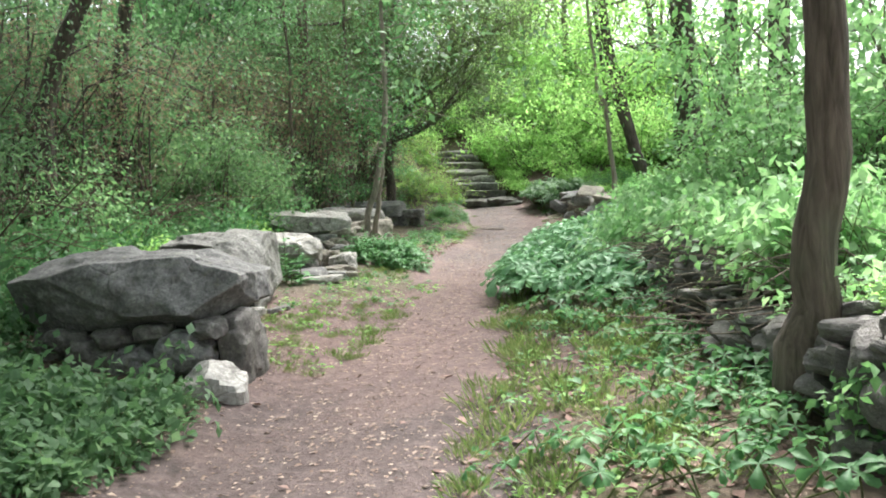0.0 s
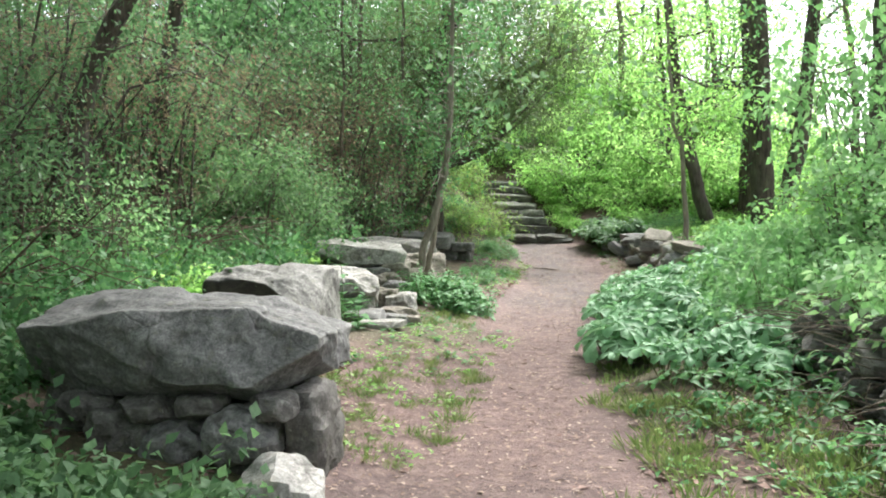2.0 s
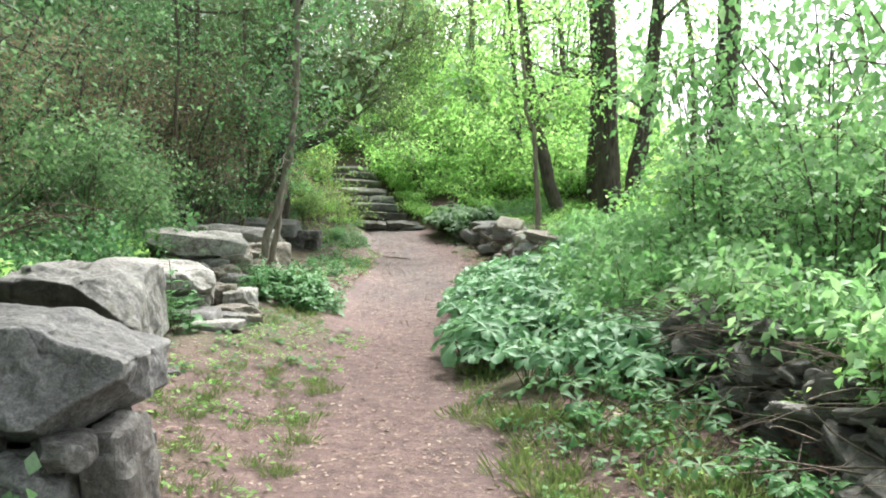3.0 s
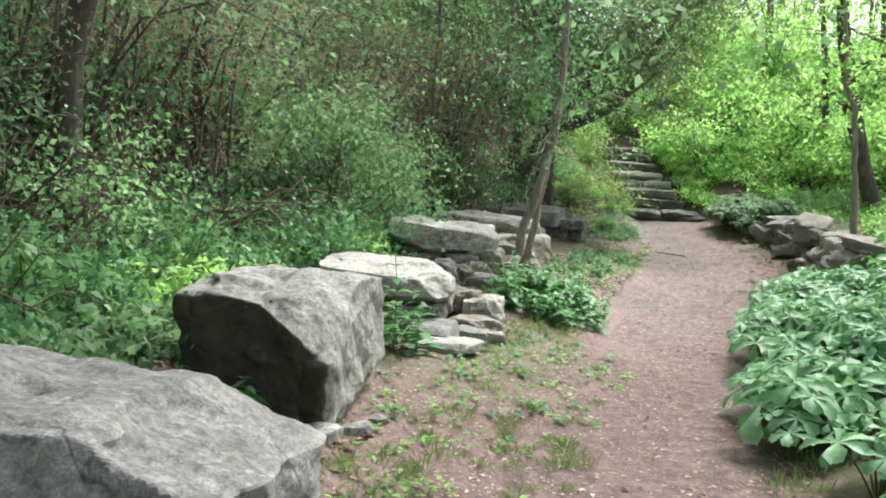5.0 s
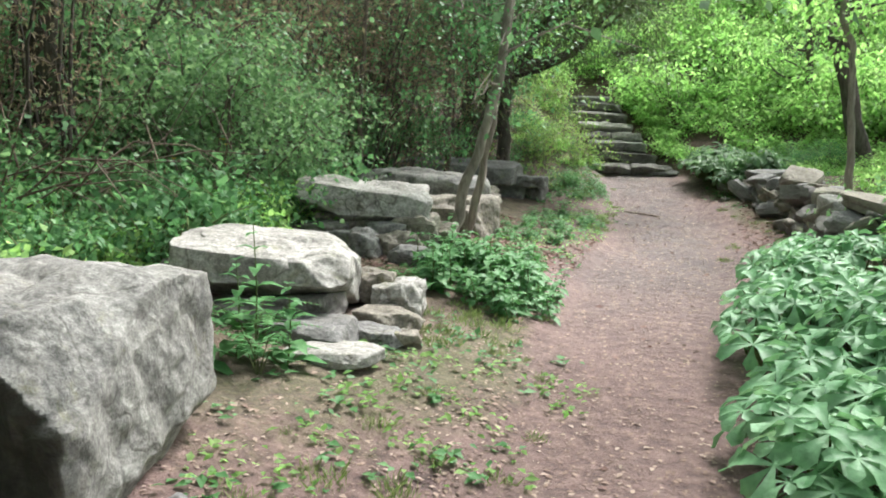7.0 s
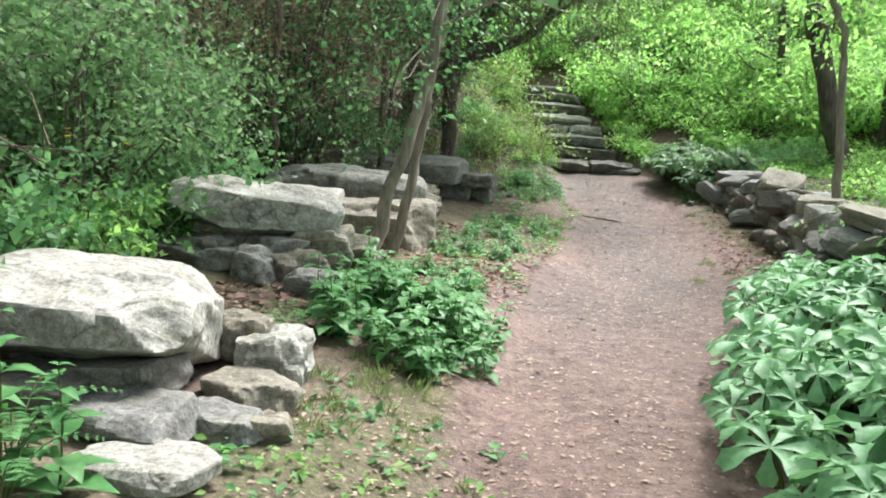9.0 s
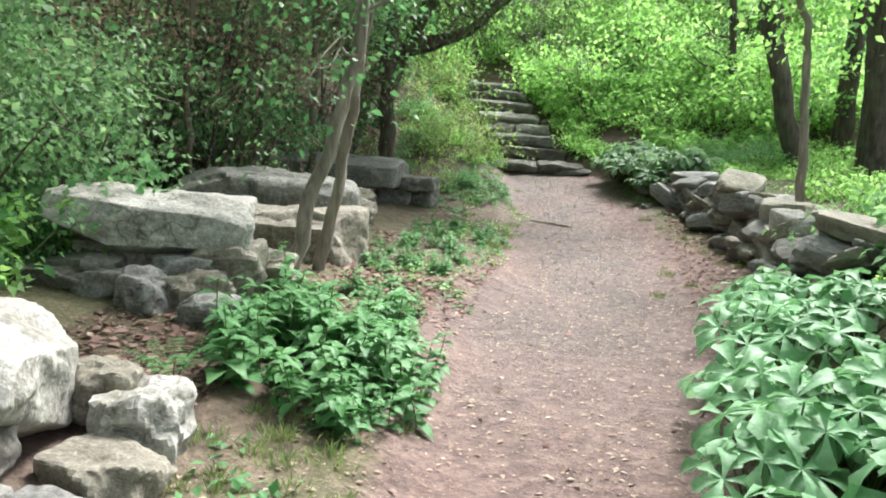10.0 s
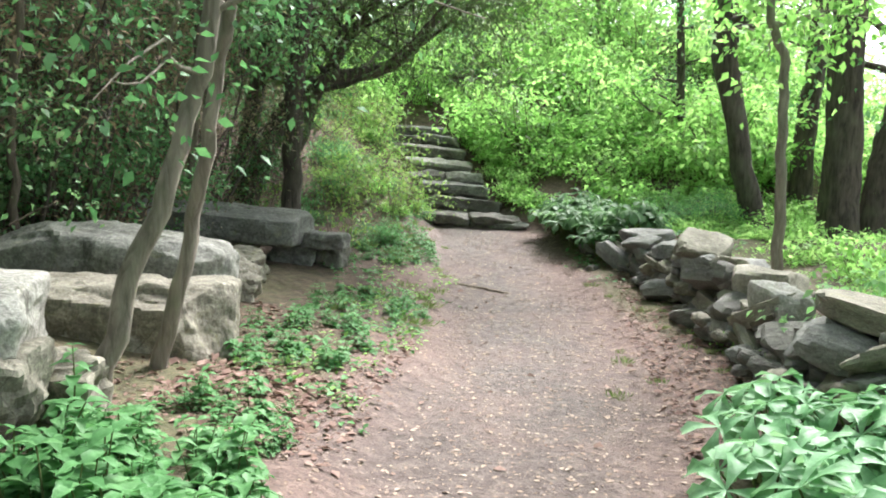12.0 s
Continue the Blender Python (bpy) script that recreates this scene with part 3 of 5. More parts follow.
for i, (x, y, z, l, w, h, mat, yaw) in enumerate([(1.72, 17.45, 0.45, 0.35, 0.5, 0.42, PALE_ROCK, 8), (1.85, 18.35, 0.5, 0.8, 0.55, 0.36, BROWN_ROCK, 70), (1.75, 19.3, 0.55, 0.9, 0.6, 0.2, GRANITE, 60), (1.5, 20.3, 0.62, 0.9, 0.55, 0.18, GRANITE, 60), (1.2, 21.3, 0.68, 0.9, 0.5, 0.16, GRANITE, 60), (2.2, 16.5, 0.56, 1.0, 0.7, 0.18, BROWN_ROCK, 80)]):
    stone("wall_capstone", x, y, z, l, w, h, "flat grey capstone on the low dry stone wall", 90 + i, yaw=yaw, mat=mat, rough=0.03, p=4.5, n=8, group="wall capstones")

for _ in range(46):
    y = wr.uniform(15.5, 18.4)
    s = wr.uniform(0.09, 0.17)
    x = float(wall_x(y)) - wr.uniform(0.12, 0.34)
    m = pose(x, y, gz(x, y) + s * 0.25 + wr.uniform(0, 0.12), wr.uniform(-30, 30), wr.uniform(-30, 30), wr.uniform(0, 360))
    part("stone", wr.choice(POOL), wall, m=m @ Matrix.Diagonal((s * wr.uniform(1.0, 1.5), s * wr.uniform(0.9, 1.3), s * wr.uniform(0.6, 1.0), 1)))

# ---- stone stairs ----
stairs = thing("stone_stairs", pose(-1.2, 24.4, 0.42), "rustic flight of worn dark fieldstone steps going uphill", "stairs")
sr = random.Random(11)
for i in range(8):
    cy, cz, cx = 24.62 + 0.44 * i, 0.55 + 0.207 * i, -1.22 - 0.17 * i - 0.005 * i * i
    width = (1.5, 1.2, 1.15, 1.22, 1.14, 1.26, 1.34, 1.3)[i]
    pieces = 2 if i % 3 == 0 else 1
    for k in range(pieces):
        wd = width / pieces
        px = cx - width / 2 + wd * (k + 0.5)
        me = stone_mesh("step", wd + 0.02, 0.64, 0.235, 120 + i * 3 + k, [(0, -1, -0.5, 1.0)], 0.1, 6, 14, (SLATE, SLATE, GRANITE, SLATE, GREY_ROCK)[(i + k) % 5], 2.6, 5)
        part("step", me, stairs, m=stairs.matrix_basis.inverted() @ pose(px, cy + sr.uniform(-0.04, 0.04), cz + sr.uniform(-0.018, 0.018), sr.uniform(-5, 5), sr.uniform(-3, 6), sr.uniform(-15, 13) + 3))
stone("boulder", -0.35, 25.3, 0.85, 0.5, 0.4, 0.35, "rounded mossy boulder beside the stone stairs", 131, yaw=20, mat=BROWN_ROCK, p=3, n=8)
stone("flat_stone", -0.62, 24.5, 0.5, 0.7, 0.4, 0.14, "flat stone at the foot of the stairs", 132, yaw=-14, mat=GRANITE, p=5, n=8)
stone("flat_stone", -0.1, 24.55, 0.47, 0.5, 0.35, 0.1, "thin flat stone at the foot of the stairs", 133, yaw=5, mat=SLATE, p=5, n=8)


# ---- plants: makers ----
def tube(points, radii, sides=8, rough=0.0, seed=0):
    pts = np.asarray(points, float)
    tang = np.gradient(pts, axis=0)
    tang /= np.linalg.norm(tang, axis=1)[:, None]
    ref = np.where(np.abs(tang[:, 2:3]) > 0.9, [[1.0, 0, 0]], [[0, 0, 1.0]])
    a = np.cross(tang, ref)
    a /= np.linalg.norm(a, axis=1)[:, None]
    for i in range(1, len(a)):
        a[i] = a[i - 1] - tang[i] * (a[i - 1] @ tang[i])
        a[i] /= np.linalg.norm(a[i])
    b = np.cross(tang, a)
    ang = np.linspace(0, 2 * np.pi, sides, endpoint=False)
    ring = a[:, None] * np.cos(ang)[None, :, None] + b[:, None] * np.sin(ang)[None, :, None]
    r = np.asarray(radii, float)[:, None, None] * np.ones((1, sides, 1))
    if rough:
        h = np.arange(len(pts))[:, None]
        r = r * (1 + rough * (np.sin(3 * ang[None] + 0.6 * h + seed) + 0.6 * np.sin(5 * ang[None] - 0.8 * h + 2 * seed))[..., None])
    v = (pts[:, None] + ring * r).reshape(-1, 3)
    n = len(pts)
    i, j = np.meshgrid(np.arange(n - 1), np.arange(sides), indexing="ij")
    f = np.stack([i * sides + j, i * sides + (j + 1) % sides, (i + 1) * sides + (j + 1) % sides, (i + 1) * sides + j], -1).reshape(-1, 4)
    return v, f


def join(parts):
    vs, fs, n = [], [], 0
    for v, f in parts:
        vs.append(v)
        fs.append(f + n)
        n += len(v)
    return np.concatenate(vs), np.concatenate(fs)


def spline(points, n):
    """A smooth run of n points through the given ones."""
    p = np.asarray(points, float)
    t = np.linspace(0, len(p) - 1, n)
    i = np.clip(t.astype(int), 0, len(p) - 2)
    u = (t - i)[:, None]
    p0, p1, p2, p3 = p[np.maximum(i - 1, 0)], p[i], p[i + 1], p[np.minimum(i + 2, len(p) - 1)]
    return 0.5 * (2 * p1 + (p2 - p0) * u + (2 * p0 - 5 * p1 + 4 * p2 - p3) * u**2 + (3 * p1 - p0 - 3 * p2 + p3) * u**3)


DIAMOND = (np.array([(0, 0, 0), (0.30, 0.42, 0.06), (0, 1, -0.12), (-0.30, 0.42, 0.06)]), np.array([(0, 1, 2, 3)]))
WIDE = (np.array([(0, 0, 0), (0.33, 0.38, 0.08), (0, 1, -0.14), (-0.33, 0.38, 0.08)]), np.array([(0, 1, 2, 3)]))
NARROW = (np.array([(0, 0, 0), (0.15, 0.4, 0.04), (0, 1, -0.2), (-0.15, 0.4, 0.04)]), np.array([(0, 1, 2, 3)]))
OVATE = (np.array([(0, 0, 0), (0.29, 0.42, 0.05), (0, 1, -0.16), (-0.29, 0.42, 0.05), (0, 0.42, -0.03)]), np.array([(0, 1, 2, 4), (0, 4, 2, 3)]))


def leaf_rows(rows):
    """A folded leaf blade from rows of (along, half width, height of the rib)."""
    v, f = [], []
    for y, w, z in rows:
        v += [(-w, y, z + 0.25 * w), (0, y, z), (w, y, z + 0.25 * w)]
    for i in range(len(rows) - 1):
        a = 3 * i
        f += [(a, a + 1, a + 4, a + 3), (a + 1, a + 2, a + 5, a + 4)]
    return np.array(v), np.array(f)




def pleated(rows):
    """A broad leaflet with a sunken rib, raised pleats and a toothed edge, from rows of (along, half width, height)."""
    v, f = [], []
    for i, (y, w, z) in enumerate(rows):
        tooth = 1.0 + (0.12 if i % 2 else -0.1)
        v += [(-w * tooth, y + 0.05 * (i % 2), z + 0.24 * w), (-0.5 * w, y, z + 0.06 * w), (0, y, z), (0.5 * w, y, z + 0.06 * w), (w * tooth, y + 0.05 * (i % 2), z + 0.24 * w)]
    for i in range(len(rows) - 1):
        for k in range(4):
            a = 5 * i + k
            f.append((a, a + 1, a + 6, a + 5))
    return np.array(v), np.array(f)


LEAFLET = pleated([(0, 0.02, 0), (0.3, 0.085, 0.06), (0.55, 0.18, 0.07), (0.78, 0.26, 0.03), (0.92, 0.245, -0.05), (1.0, 0.13, -0.1)])
NETTLE_LEAF = leaf_rows([(0, 0.03, 0), (0.22, 0.27, 0.05), (0.55, 0.24, 0.03), (1.0, 0.01, -0.16)])
BLADE = (np.array([(-0.02, 0, 0), (0.02, 0, 0), (0.012, 0.6, 0.06), (0, 1, -0.05)]), np.array([(0, 1, 2, 3)]))


def unit(v):
    return v / np.maximum(np.linalg.norm(v, axis=-1, keepdims=True), 1e-9)


def leaves(pos, along, up, size, form):
    tv, tf = form
    along = unit(along)
    side = unit(np.cross(along, up))
    nor = np.cross(side, along)
    size = np.asarray(size)[:, None, None]
    v = pos[:, None] + size * (tv[None, :, 0:1] * side[:, None] + tv[None, :, 1:2] * along[:, None] + tv[None, :, 2:3] * nor[:, None])
    f = tf[None] + (np.arange(len(pos)) * len(tv))[:, None, None]
    return v.reshape(-1, 3), f.reshape(-1, tf.shape[1])


def clumped(centres, per, spread, size, r, form=DIAMOND, flat=0.6, droop=0.3):
    """Leaves in loose clumps round the given centres."""
    c = np.repeat(centres, per, axis=0)
    off = r.normal(size=c.shape) * spread * np.array([1, 1, flat])
    along = unit(off) + r.normal(size=c.shape) * 0.7 + np.array([0, 0, -droop])
    up = np.array([0, 0, 1.0]) + r.normal(size=c.shape) * 0.55
    return leaves(c + off, along, up, size * r.uniform(0.6, 1.35, len(c)), form)


def shrub_proto(name, label, height, radius, stems, clumps, per, size, leaf, bark, seed, form=DIAMOND, spread=0.16, low=0.15, category="shrub", flat=0.6, group="undergrowth"):
    """A shrub: stems that fan out from the base, twigs, and leaf clumps with gaps between them."""
    r = np.random.default_rng(seed)
    root = thing(name, pose(0, 0, -200), label, category, group)
    tubes, cents = [], []
    for i in range(stems):
        a, lean = r.uniform(0, 2 * np.pi), r.uniform(0.15, 1.0)
        out = np.array([math.cos(a), math.sin(a), 0])
        rise = height * r.uniform(0.45, 1.0) * (1.05 - 0.35 * lean)
        base = out * r.uniform(0.02, 0.3) * radius - np.array([0, 0, 0.1])
        knee = base + out * radius * lean * 0.25 + np.array([0, 0, 0.55 * rise]) + r.normal(size=3) * 0.09 * radius
        crest = base + out * radius * lean * 0.7 + np.array([0, 0, rise]) + r.normal(size=3) * 0.1 * radius
        tip = crest + out * radius * 0.4 * lean + np.array([0, 0, -0.22 * rise * lean]) + r.normal(size=3) * 0.08 * radius
        p = spline([base, knee, crest, tip], 10)
        if height < 1:
            tubes.append(tube(p[::3], [0.008, 0.006, 0.004, 0.003], 3))
        else:
            tubes.append(tube(p[::2], np.linspace(0.006 + 0.005 * height, 0.004, 5), 4))
        share = max(1, clumps // stems)
        for k in range(share):
            t = low + (1 - low) * (k + r.uniform(0, 1)) / share
            s = p[min(9, int(t * 9.99))]
            b = r.uniform(0, 2 * np.pi)
            q = s + np.array([math.cos(b), math.sin(b), r.normal() * 0.45 + 0.1]) * radius * r.uniform(0.12, 0.5)
            q[2] = max(q[2], 0.06 * height)
            cents.append(q)
            if k % 2 == 0 and height > 1:
                tubes.append(tube(spline([s, (s + q) / 2 + [0, 0, 0.04 * radius], q], 3), [0.006, 0.004, 0.0015], 3))
                cents[-1:] = [q, (s + q) / 2] if k % 4 == 0 else [q]
    v, f = join(tubes)
    part("stem_tangle", np_mesh("stem_tangle", v, f, bark, True), root, kind="stuff")
    v, f = clumped(np.array(cents), per, spread * radius, size, r, form, flat)
    v[:, 2] = np.maximum(v[:, 2], 0.01)
    part("foliage", np_mesh("foliage", v, f, leaf), root, kind="stuff")
    return root


def put(proto, x, y, scale=1.0, turn=None, sink=0.03, tall=1.0, z=None):
    turn = rng.uniform(0, 360) if turn is None else turn
    zz = gz(x, y) - sink if z is None else z
    return copy_thing(proto, pose(x, y, zz, rng.uniform(-4, 4), rng.uniform(-4, 4), turn) @ Matrix.Diagonal((scale, scale, scale * tall, 1)))


def discard(proto):
    for o in (*proto.children_recursive, proto):
        bpy.data.objects.remove(o)


def tree(name, label, trunk, radii, leaf, bark, seed, limbs=8, limb_from=0.5, limb_len=1.6, clumps=60, per=60, size=0.09, spread=0.3, rise=0.35, form=DIAMOND, group="woodland trees", more=(), flat=0.6, sides=10, n=26):
    """A tree: tapered trunk, separate limbs that fork, and a crown of leaf clumps along the limbs."""
    r = np.random.default_rng(seed)
    x, y = trunk[0][:2]
    root = thing(name, pose(x, y, trunk[0][2]), label, "tree", group)
    o = np.array(trunk[0], float)
    cents = []
    for ti, (tp, tr) in enumerate([(trunk, radii), *more]):
        p = spline(np.array(tp, float) - o, n)
        p[1:-1] += r.normal(size=(n - 2, 3)) * 0.012
        rad = np.interp(np.linspace(0, 1, n), np.linspace(0, 1, len(tr)), tr)
        v, f = tube(p, rad, sides, 0.07, seed + ti)
        tr_ob = part("trunk", np_mesh("trunk", v, f, bark, True), root)
        for i in range(limbs):
            t = limb_from + (1 - limb_from) * (i + r.uniform(0, 0.8)) / limbs
            k = min(n - 2, int(t * (n - 1)))
            a = r.uniform(0, 2 * np.pi) if i % 2 else i * 2.4 + seed
            ln = limb_len * (1.15 - 0.6 * t) * r.uniform(0.7, 1.2)
            d = np.array([math.cos(a), math.sin(a), rise * r.uniform(0.3, 1.6)])
            e = p[k] + d * ln
            q = spline([p[k], p[k] + d * ln * 0.45 + r.normal(size=3) * 0.1 * ln, e], 7)
            tubes = [tube(q, np.linspace(max(0.012, rad[k] * 0.42), 0.005, 7), 5)]
            for _ in range(3):
                s = q[r.integers(2, 6)]
                w = s + (d + r.normal(size=3) * 0.8) * ln * 0.4
                tubes.append(tube(spline([s, (s + w) / 2 + r.normal(size=3) * 0.05, w], 5), np.linspace(0.009, 0.003, 5), 4))
                cents += [w, (s + w) / 2]
            cents += [q[-1], q[5], q[4]]
            v, f = join(tubes)
            part("limb", np_mesh("limb", v, f, bark, True), tr_ob)
        cents.append(p[-1])
    if clumps:
        c = np.array(cents)
        c = c[r.integers(0, len(c), clumps)] + r.normal(size=(clumps, 3)) * limb_len * 0.16
        v, f = clumped(c, per, spread, size, r, form, flat)
        part("crown", np_mesh("crown", v, f, leaf), root)
    return root

# ---- trees beside the path ----
T = "woodland trees"
tree("tree", "straight grey-brown young tree beside the dry stone wall", [(2.42, 5.43, 0.0), (2.52, 5.43, 0.75), (2.62, 5.43, 1.7), (2.62, 5.45, 3.4), (2.65, 5.5, 5.2), (2.7, 5.5, 7)], [0.14, 0.098, 0.088, 0.075, 0.06, 0.045], LEAF_MID, BARK, 3, limbs=5, limb_from=0.8, clumps=36, per=40, limb_len=1.6)
tree("sapling", "leaning twin-stemmed grey sapling among the stones", [(-2.1, 14.65, 0.1), (-1.93, 14.85, 0.9), (-1.74, 14.97, 1.55), (-1.6, 15.0, 2.3), (-1.5, 15.1, 4.6)], [0.062, 0.05, 0.046, 0.042, 0.025], LEAF_MID, BARK_GREY, 5,
     limbs=7, limb_from=0.66, limb_len=0.9, clumps=70, per=40, size=0.055, more=[([(-2.12, 15.5, 0.25), (-1.96, 15.55, 1.0), (-1.8, 15.5, 1.8), (-1.66, 15.4, 2.6), (-1.6, 15.4, 4.2)], [0.05, 0.042, 0.04, 0.036, 0.02])], group=T)
tree("tree", "crooked dark-barked tree with a bulge in its trunk", [(3.05, 23.6, 0.2), (2.97, 23.6, 0.45), (2.67, 23.6, 1.58), (2.51, 23.6, 2.28), (2.36, 23.6, 2.9), (2.34, 23.6, 3.43), (2.22, 23.6, 3.85), (1.9, 23.6, 7.0)], [0.21, 0.18, 0.15, 0.145, 0.175, 0.165, 0.13, 0.08], LEAF_BRIGHT, BARK_DARK, 7, limbs=7, limb_from=0.7, limb_len=1.8, clumps=32, per=50)
tree("sapling", "slender grey sapling beside the wall", [(2.02, 18.75, 0.3), (1.96, 18.75, 1.5), (1.91, 18.75, 2.45), (1.76, 18.75, 3.0), (1.7, 18.8, 5)], [0.055, 0.042, 0.036, 0.02], LEAF_BRIGHT, BARK_GREY, 8, limbs=6, limb_from=0.55, limb_len=0.9, clumps=40, per=36)
tree("tree", "great old tree with several dark furrowed trunks", [(4.16, 24.0, 0.1), (4.1, 24.0, 2.0), (4.05, 24.0, 4.5), (3.8, 23.7, 11.0)], [0.32, 0.25, 0.23, 0.09], LEAF_MID, BARK_DARK, 9, limbs=7, limb_from=0.62, limb_len=3.0, clumps=36, per=84, size=0.10, spread=0.55, rise=0.25, sides=14,
     more=[([(3.82, 25.2, 0.1), (3.92, 25.2, 2.0), (3.98, 25.2, 4.5), (3.7, 25.0, 11)], [0.22, 0.16, 0.14, 0.07]), ([(4.64, 24.2, 0.1), (4.76, 24.2, 1.7), (5.1, 24.3, 3.6), (5.8, 24.4, 10)], [0.28, 0.2, 0.18, 0.08])])
# the wide high crown is added out of view to shade the near path
tree("tree", "tall dark-barked tree behind the wall, its wide unseen crown added for shade", [(4.85, 17.6, 0.1), (4.85, 17.6, 2.0), (5.0, 17.6, 5.0), (4.6, 17.2, 11.0)], [0.26, 0.2, 0.17, 0.08], LEAF_MID, BARK_DARK, 19, limbs=8, limb_from=0.62, limb_len=5.0, clumps=330, per=84, size=0.10, spread=0.55, rise=0.25, sides=14)
tree("slim_tree", "slim straight dark tree beyond the wall", [(2.26, 26.4, 0.3), (2.22, 26.4, 1.7), (2.1, 26.4, 3.4), (1.9, 26.4, 6.5)], [0.095, 0.08, 0.07, 0.04], LEAF_BRIGHT, BARK_DARK, 10, limbs=8, limb_from=0.45, limb_len=1.2, clumps=40, per=36)
# crowns added overhead, out of view, to shade the path and left bank
for i, (x, y, dx, leaf) in enumerate([(-3.9, 7.6, 0.5, LEAF_DARK), (-4.3, 4.4, 0.9, LEAF_DARK), (-4.8, 12.6, 1.2, LEAF_DARK), (-2.95, 20.7, 0.5, LEAF_MID), (-4.3, 10.3, 3.6, LEAF_DARK)]):
    z = gz(x, y)
    tree("tall_tree", "tall dark-barked tree with an added unseen crown that shades the path", [(x, y, z - 0.1), (x + 0.05, y, z + 2), (x + dx * 0.5, y + 0.1, z + 5), (x + dx, y, z + 10)], [0.12, 0.1, 0.085, 0.04], leaf, BARK_DARK, 90 + i,
         limbs=12, limb_from=0.6, limb_len=4.6, clumps=(190, 190, 190, 170, 300)[i], per=50, size=0.13, spread=0.45, rise=0.25)
# the dark spreading evergreen by the stairs
tree("evergreen_tree", "dark scraggly evergreen leaning over the stone stairs", [(-3.9, 21.8, 0.8), (-3.5, 22.0, 1.9), (-3.05, 22.1, 2.4), (-2.3, 22.6, 2.65), (-1.85, 23.0, 3.1), (-1.2, 23.2, 4.2)], [0.16, 0.13, 0.11, 0.085, 0.06, 0.03], NEEDLE, BARK_DARK, 12,
     limbs=18, limb_from=0.3, limb_len=2.5, clumps=860, per=64, size=0.085, spread=0.26, rise=0.75, form=(DIAMOND[0] * np.array([0.5, 1, 1]), DIAMOND[1]), more=[([(-4.0, 21.9, 0.9), (-3.8, 22.0, 2.5), (-3.4, 22.2, 4.2), (-2.6, 22.4, 6.0)], [0.14, 0.11, 0.08, 0.04]), ([(-3.6, 22.6, 1.2), (-2.9, 22.9, 3.0), (-1.7, 23.1, 4.3), (0.0, 23.2, 5.0)], [0.1, 0.08, 0.06, 0.03])])
for i, (x, y, dx, r0, leaf) in enumerate([(-3.3, 18.7, 0.1, 0.045, LEAF_MID), (-4.6, 19.4, 0.3, 0.08, LEAF_DARK), (-3.9, 16.9, 0.1, 0.035, LEAF_MID), (-5.3, 21.5, 0.2, 0.09, LEAF_DARK)]):
    z = gz(x, y)
    tree("young_tree", "young dark-stemmed tree behind the row of stones", [(x, y, z - 0.05), (x + dx * 0.3, y, z + 1.3), (x + dx, y + 0.1, z + 3), (x + dx * 1.6, y + 0.2, z + 5.5)], [r0, r0 * 0.85, r0 * 0.7, r0 * 0.4], leaf, BARK, 20 + i,
         limbs=9, limb_from=0.35, limb_len=1.4, clumps=80, per=44, size=0.06, spread=0.26)

for i, (x, y, h) in enumerate([(6.8, 27, 8), (3.6, 30, 7), (10, 24, 8), (0.9, 32, 8), (-3.2, 33, 7)]):
    z = gz(x, y)
    tree("woodland_tree", "slim woodland tree with a thin bright green crown", [(x, y, z - 0.1), (x + 0.1, y, z + h * 0.35), (x - 0.15, y + 0.1, z + h * 0.7), (x, y, z + h)], [0.11, 0.09, 0.065, 0.03], LEAF_BRIGHT, BARK, 130 + i,
         limbs=12, limb_from=0.3, limb_len=2.2, clumps=84, per=26, size=0.12, spread=0.34)

# ---- shrubs ----
P_BLUE = shrub_proto("shrub", "dense bluish-green shrub behind the stones", 1.9, 1.1, 12, 90, 34, 0.052, LEAF_BLUE, BARK, 31, spread=0.13)
P_DARK = shrub_proto("thicket", "tall dark green thicket with tangled bare stems", 3.4, 2.0, 14, 150, 22, 0.055, LEAF_DARK, BARK_DARK, 32, spread=0.12, low=0.12)
P_WILLOW = shrub_proto("willowy_shrub", "arching dark shrub with narrow drooping leaves", 3.2, 1.5, 12, 130, 20, 0.075, LEAF_DARK, BARK_DARK, 43, form=NARROW, spread=0.13, low=0.2)
P_CEDAR = shrub_proto("scraggly_evergreen", "scraggly evergreen with brown dead needles inside", 3.6, 1.4, 14, 150, 20, 0.06, NEEDLE_DEAD, BARK_DARK, 44, form=NARROW, spread=0.13, low=0.1)
P_BRAMBLE = shrub_proto("bramble", "low tangle of pale green bramble leaves", 0.85, 0.6, 18, 64, 12, 0.095, LEAF_PALE, STEM, 45, form=OVATE, spread=0.16, low=0.25)
P_MID = shrub_proto("shrub", "leafy green shrub on the woodland floor", 2.2, 1.2, 12, 80, 28, 0.065, LEAF_MID, BARK, 33, spread=0.14)
P_SUN = shrub_proto("shrub", "sunlit yellow-green shrub on the bank", 2.0, 1.2, 14, 72, 20, 0.105, LEAF_BRIGHT, STEM, 34, spread=0.14)
P_YEL = shrub_proto("shrub", "sparse yellowish shrub on the bare bank", 1.3, 0.75, 9, 44, 8, 0.085, LEAF_YELLOW, TWIG, 35, spread=0.17)
P_HERB = shrub_proto("herb_clump", "fresh green leafy herbs behind the stones", 0.75, 0.55, 20, 60, 16, 0.055, LEAF_MID, STEM, 36, form=WIDE, spread=0.13, category="herb")
P_HERBSUN = shrub_proto("herb_clump", "light green leafy herbs on the ground", 0.6, 0.5, 18, 54, 12, 0.07, LEAF_BRIGHT, STEM, 37, form=WIDE, spread=0.14, category="herb")
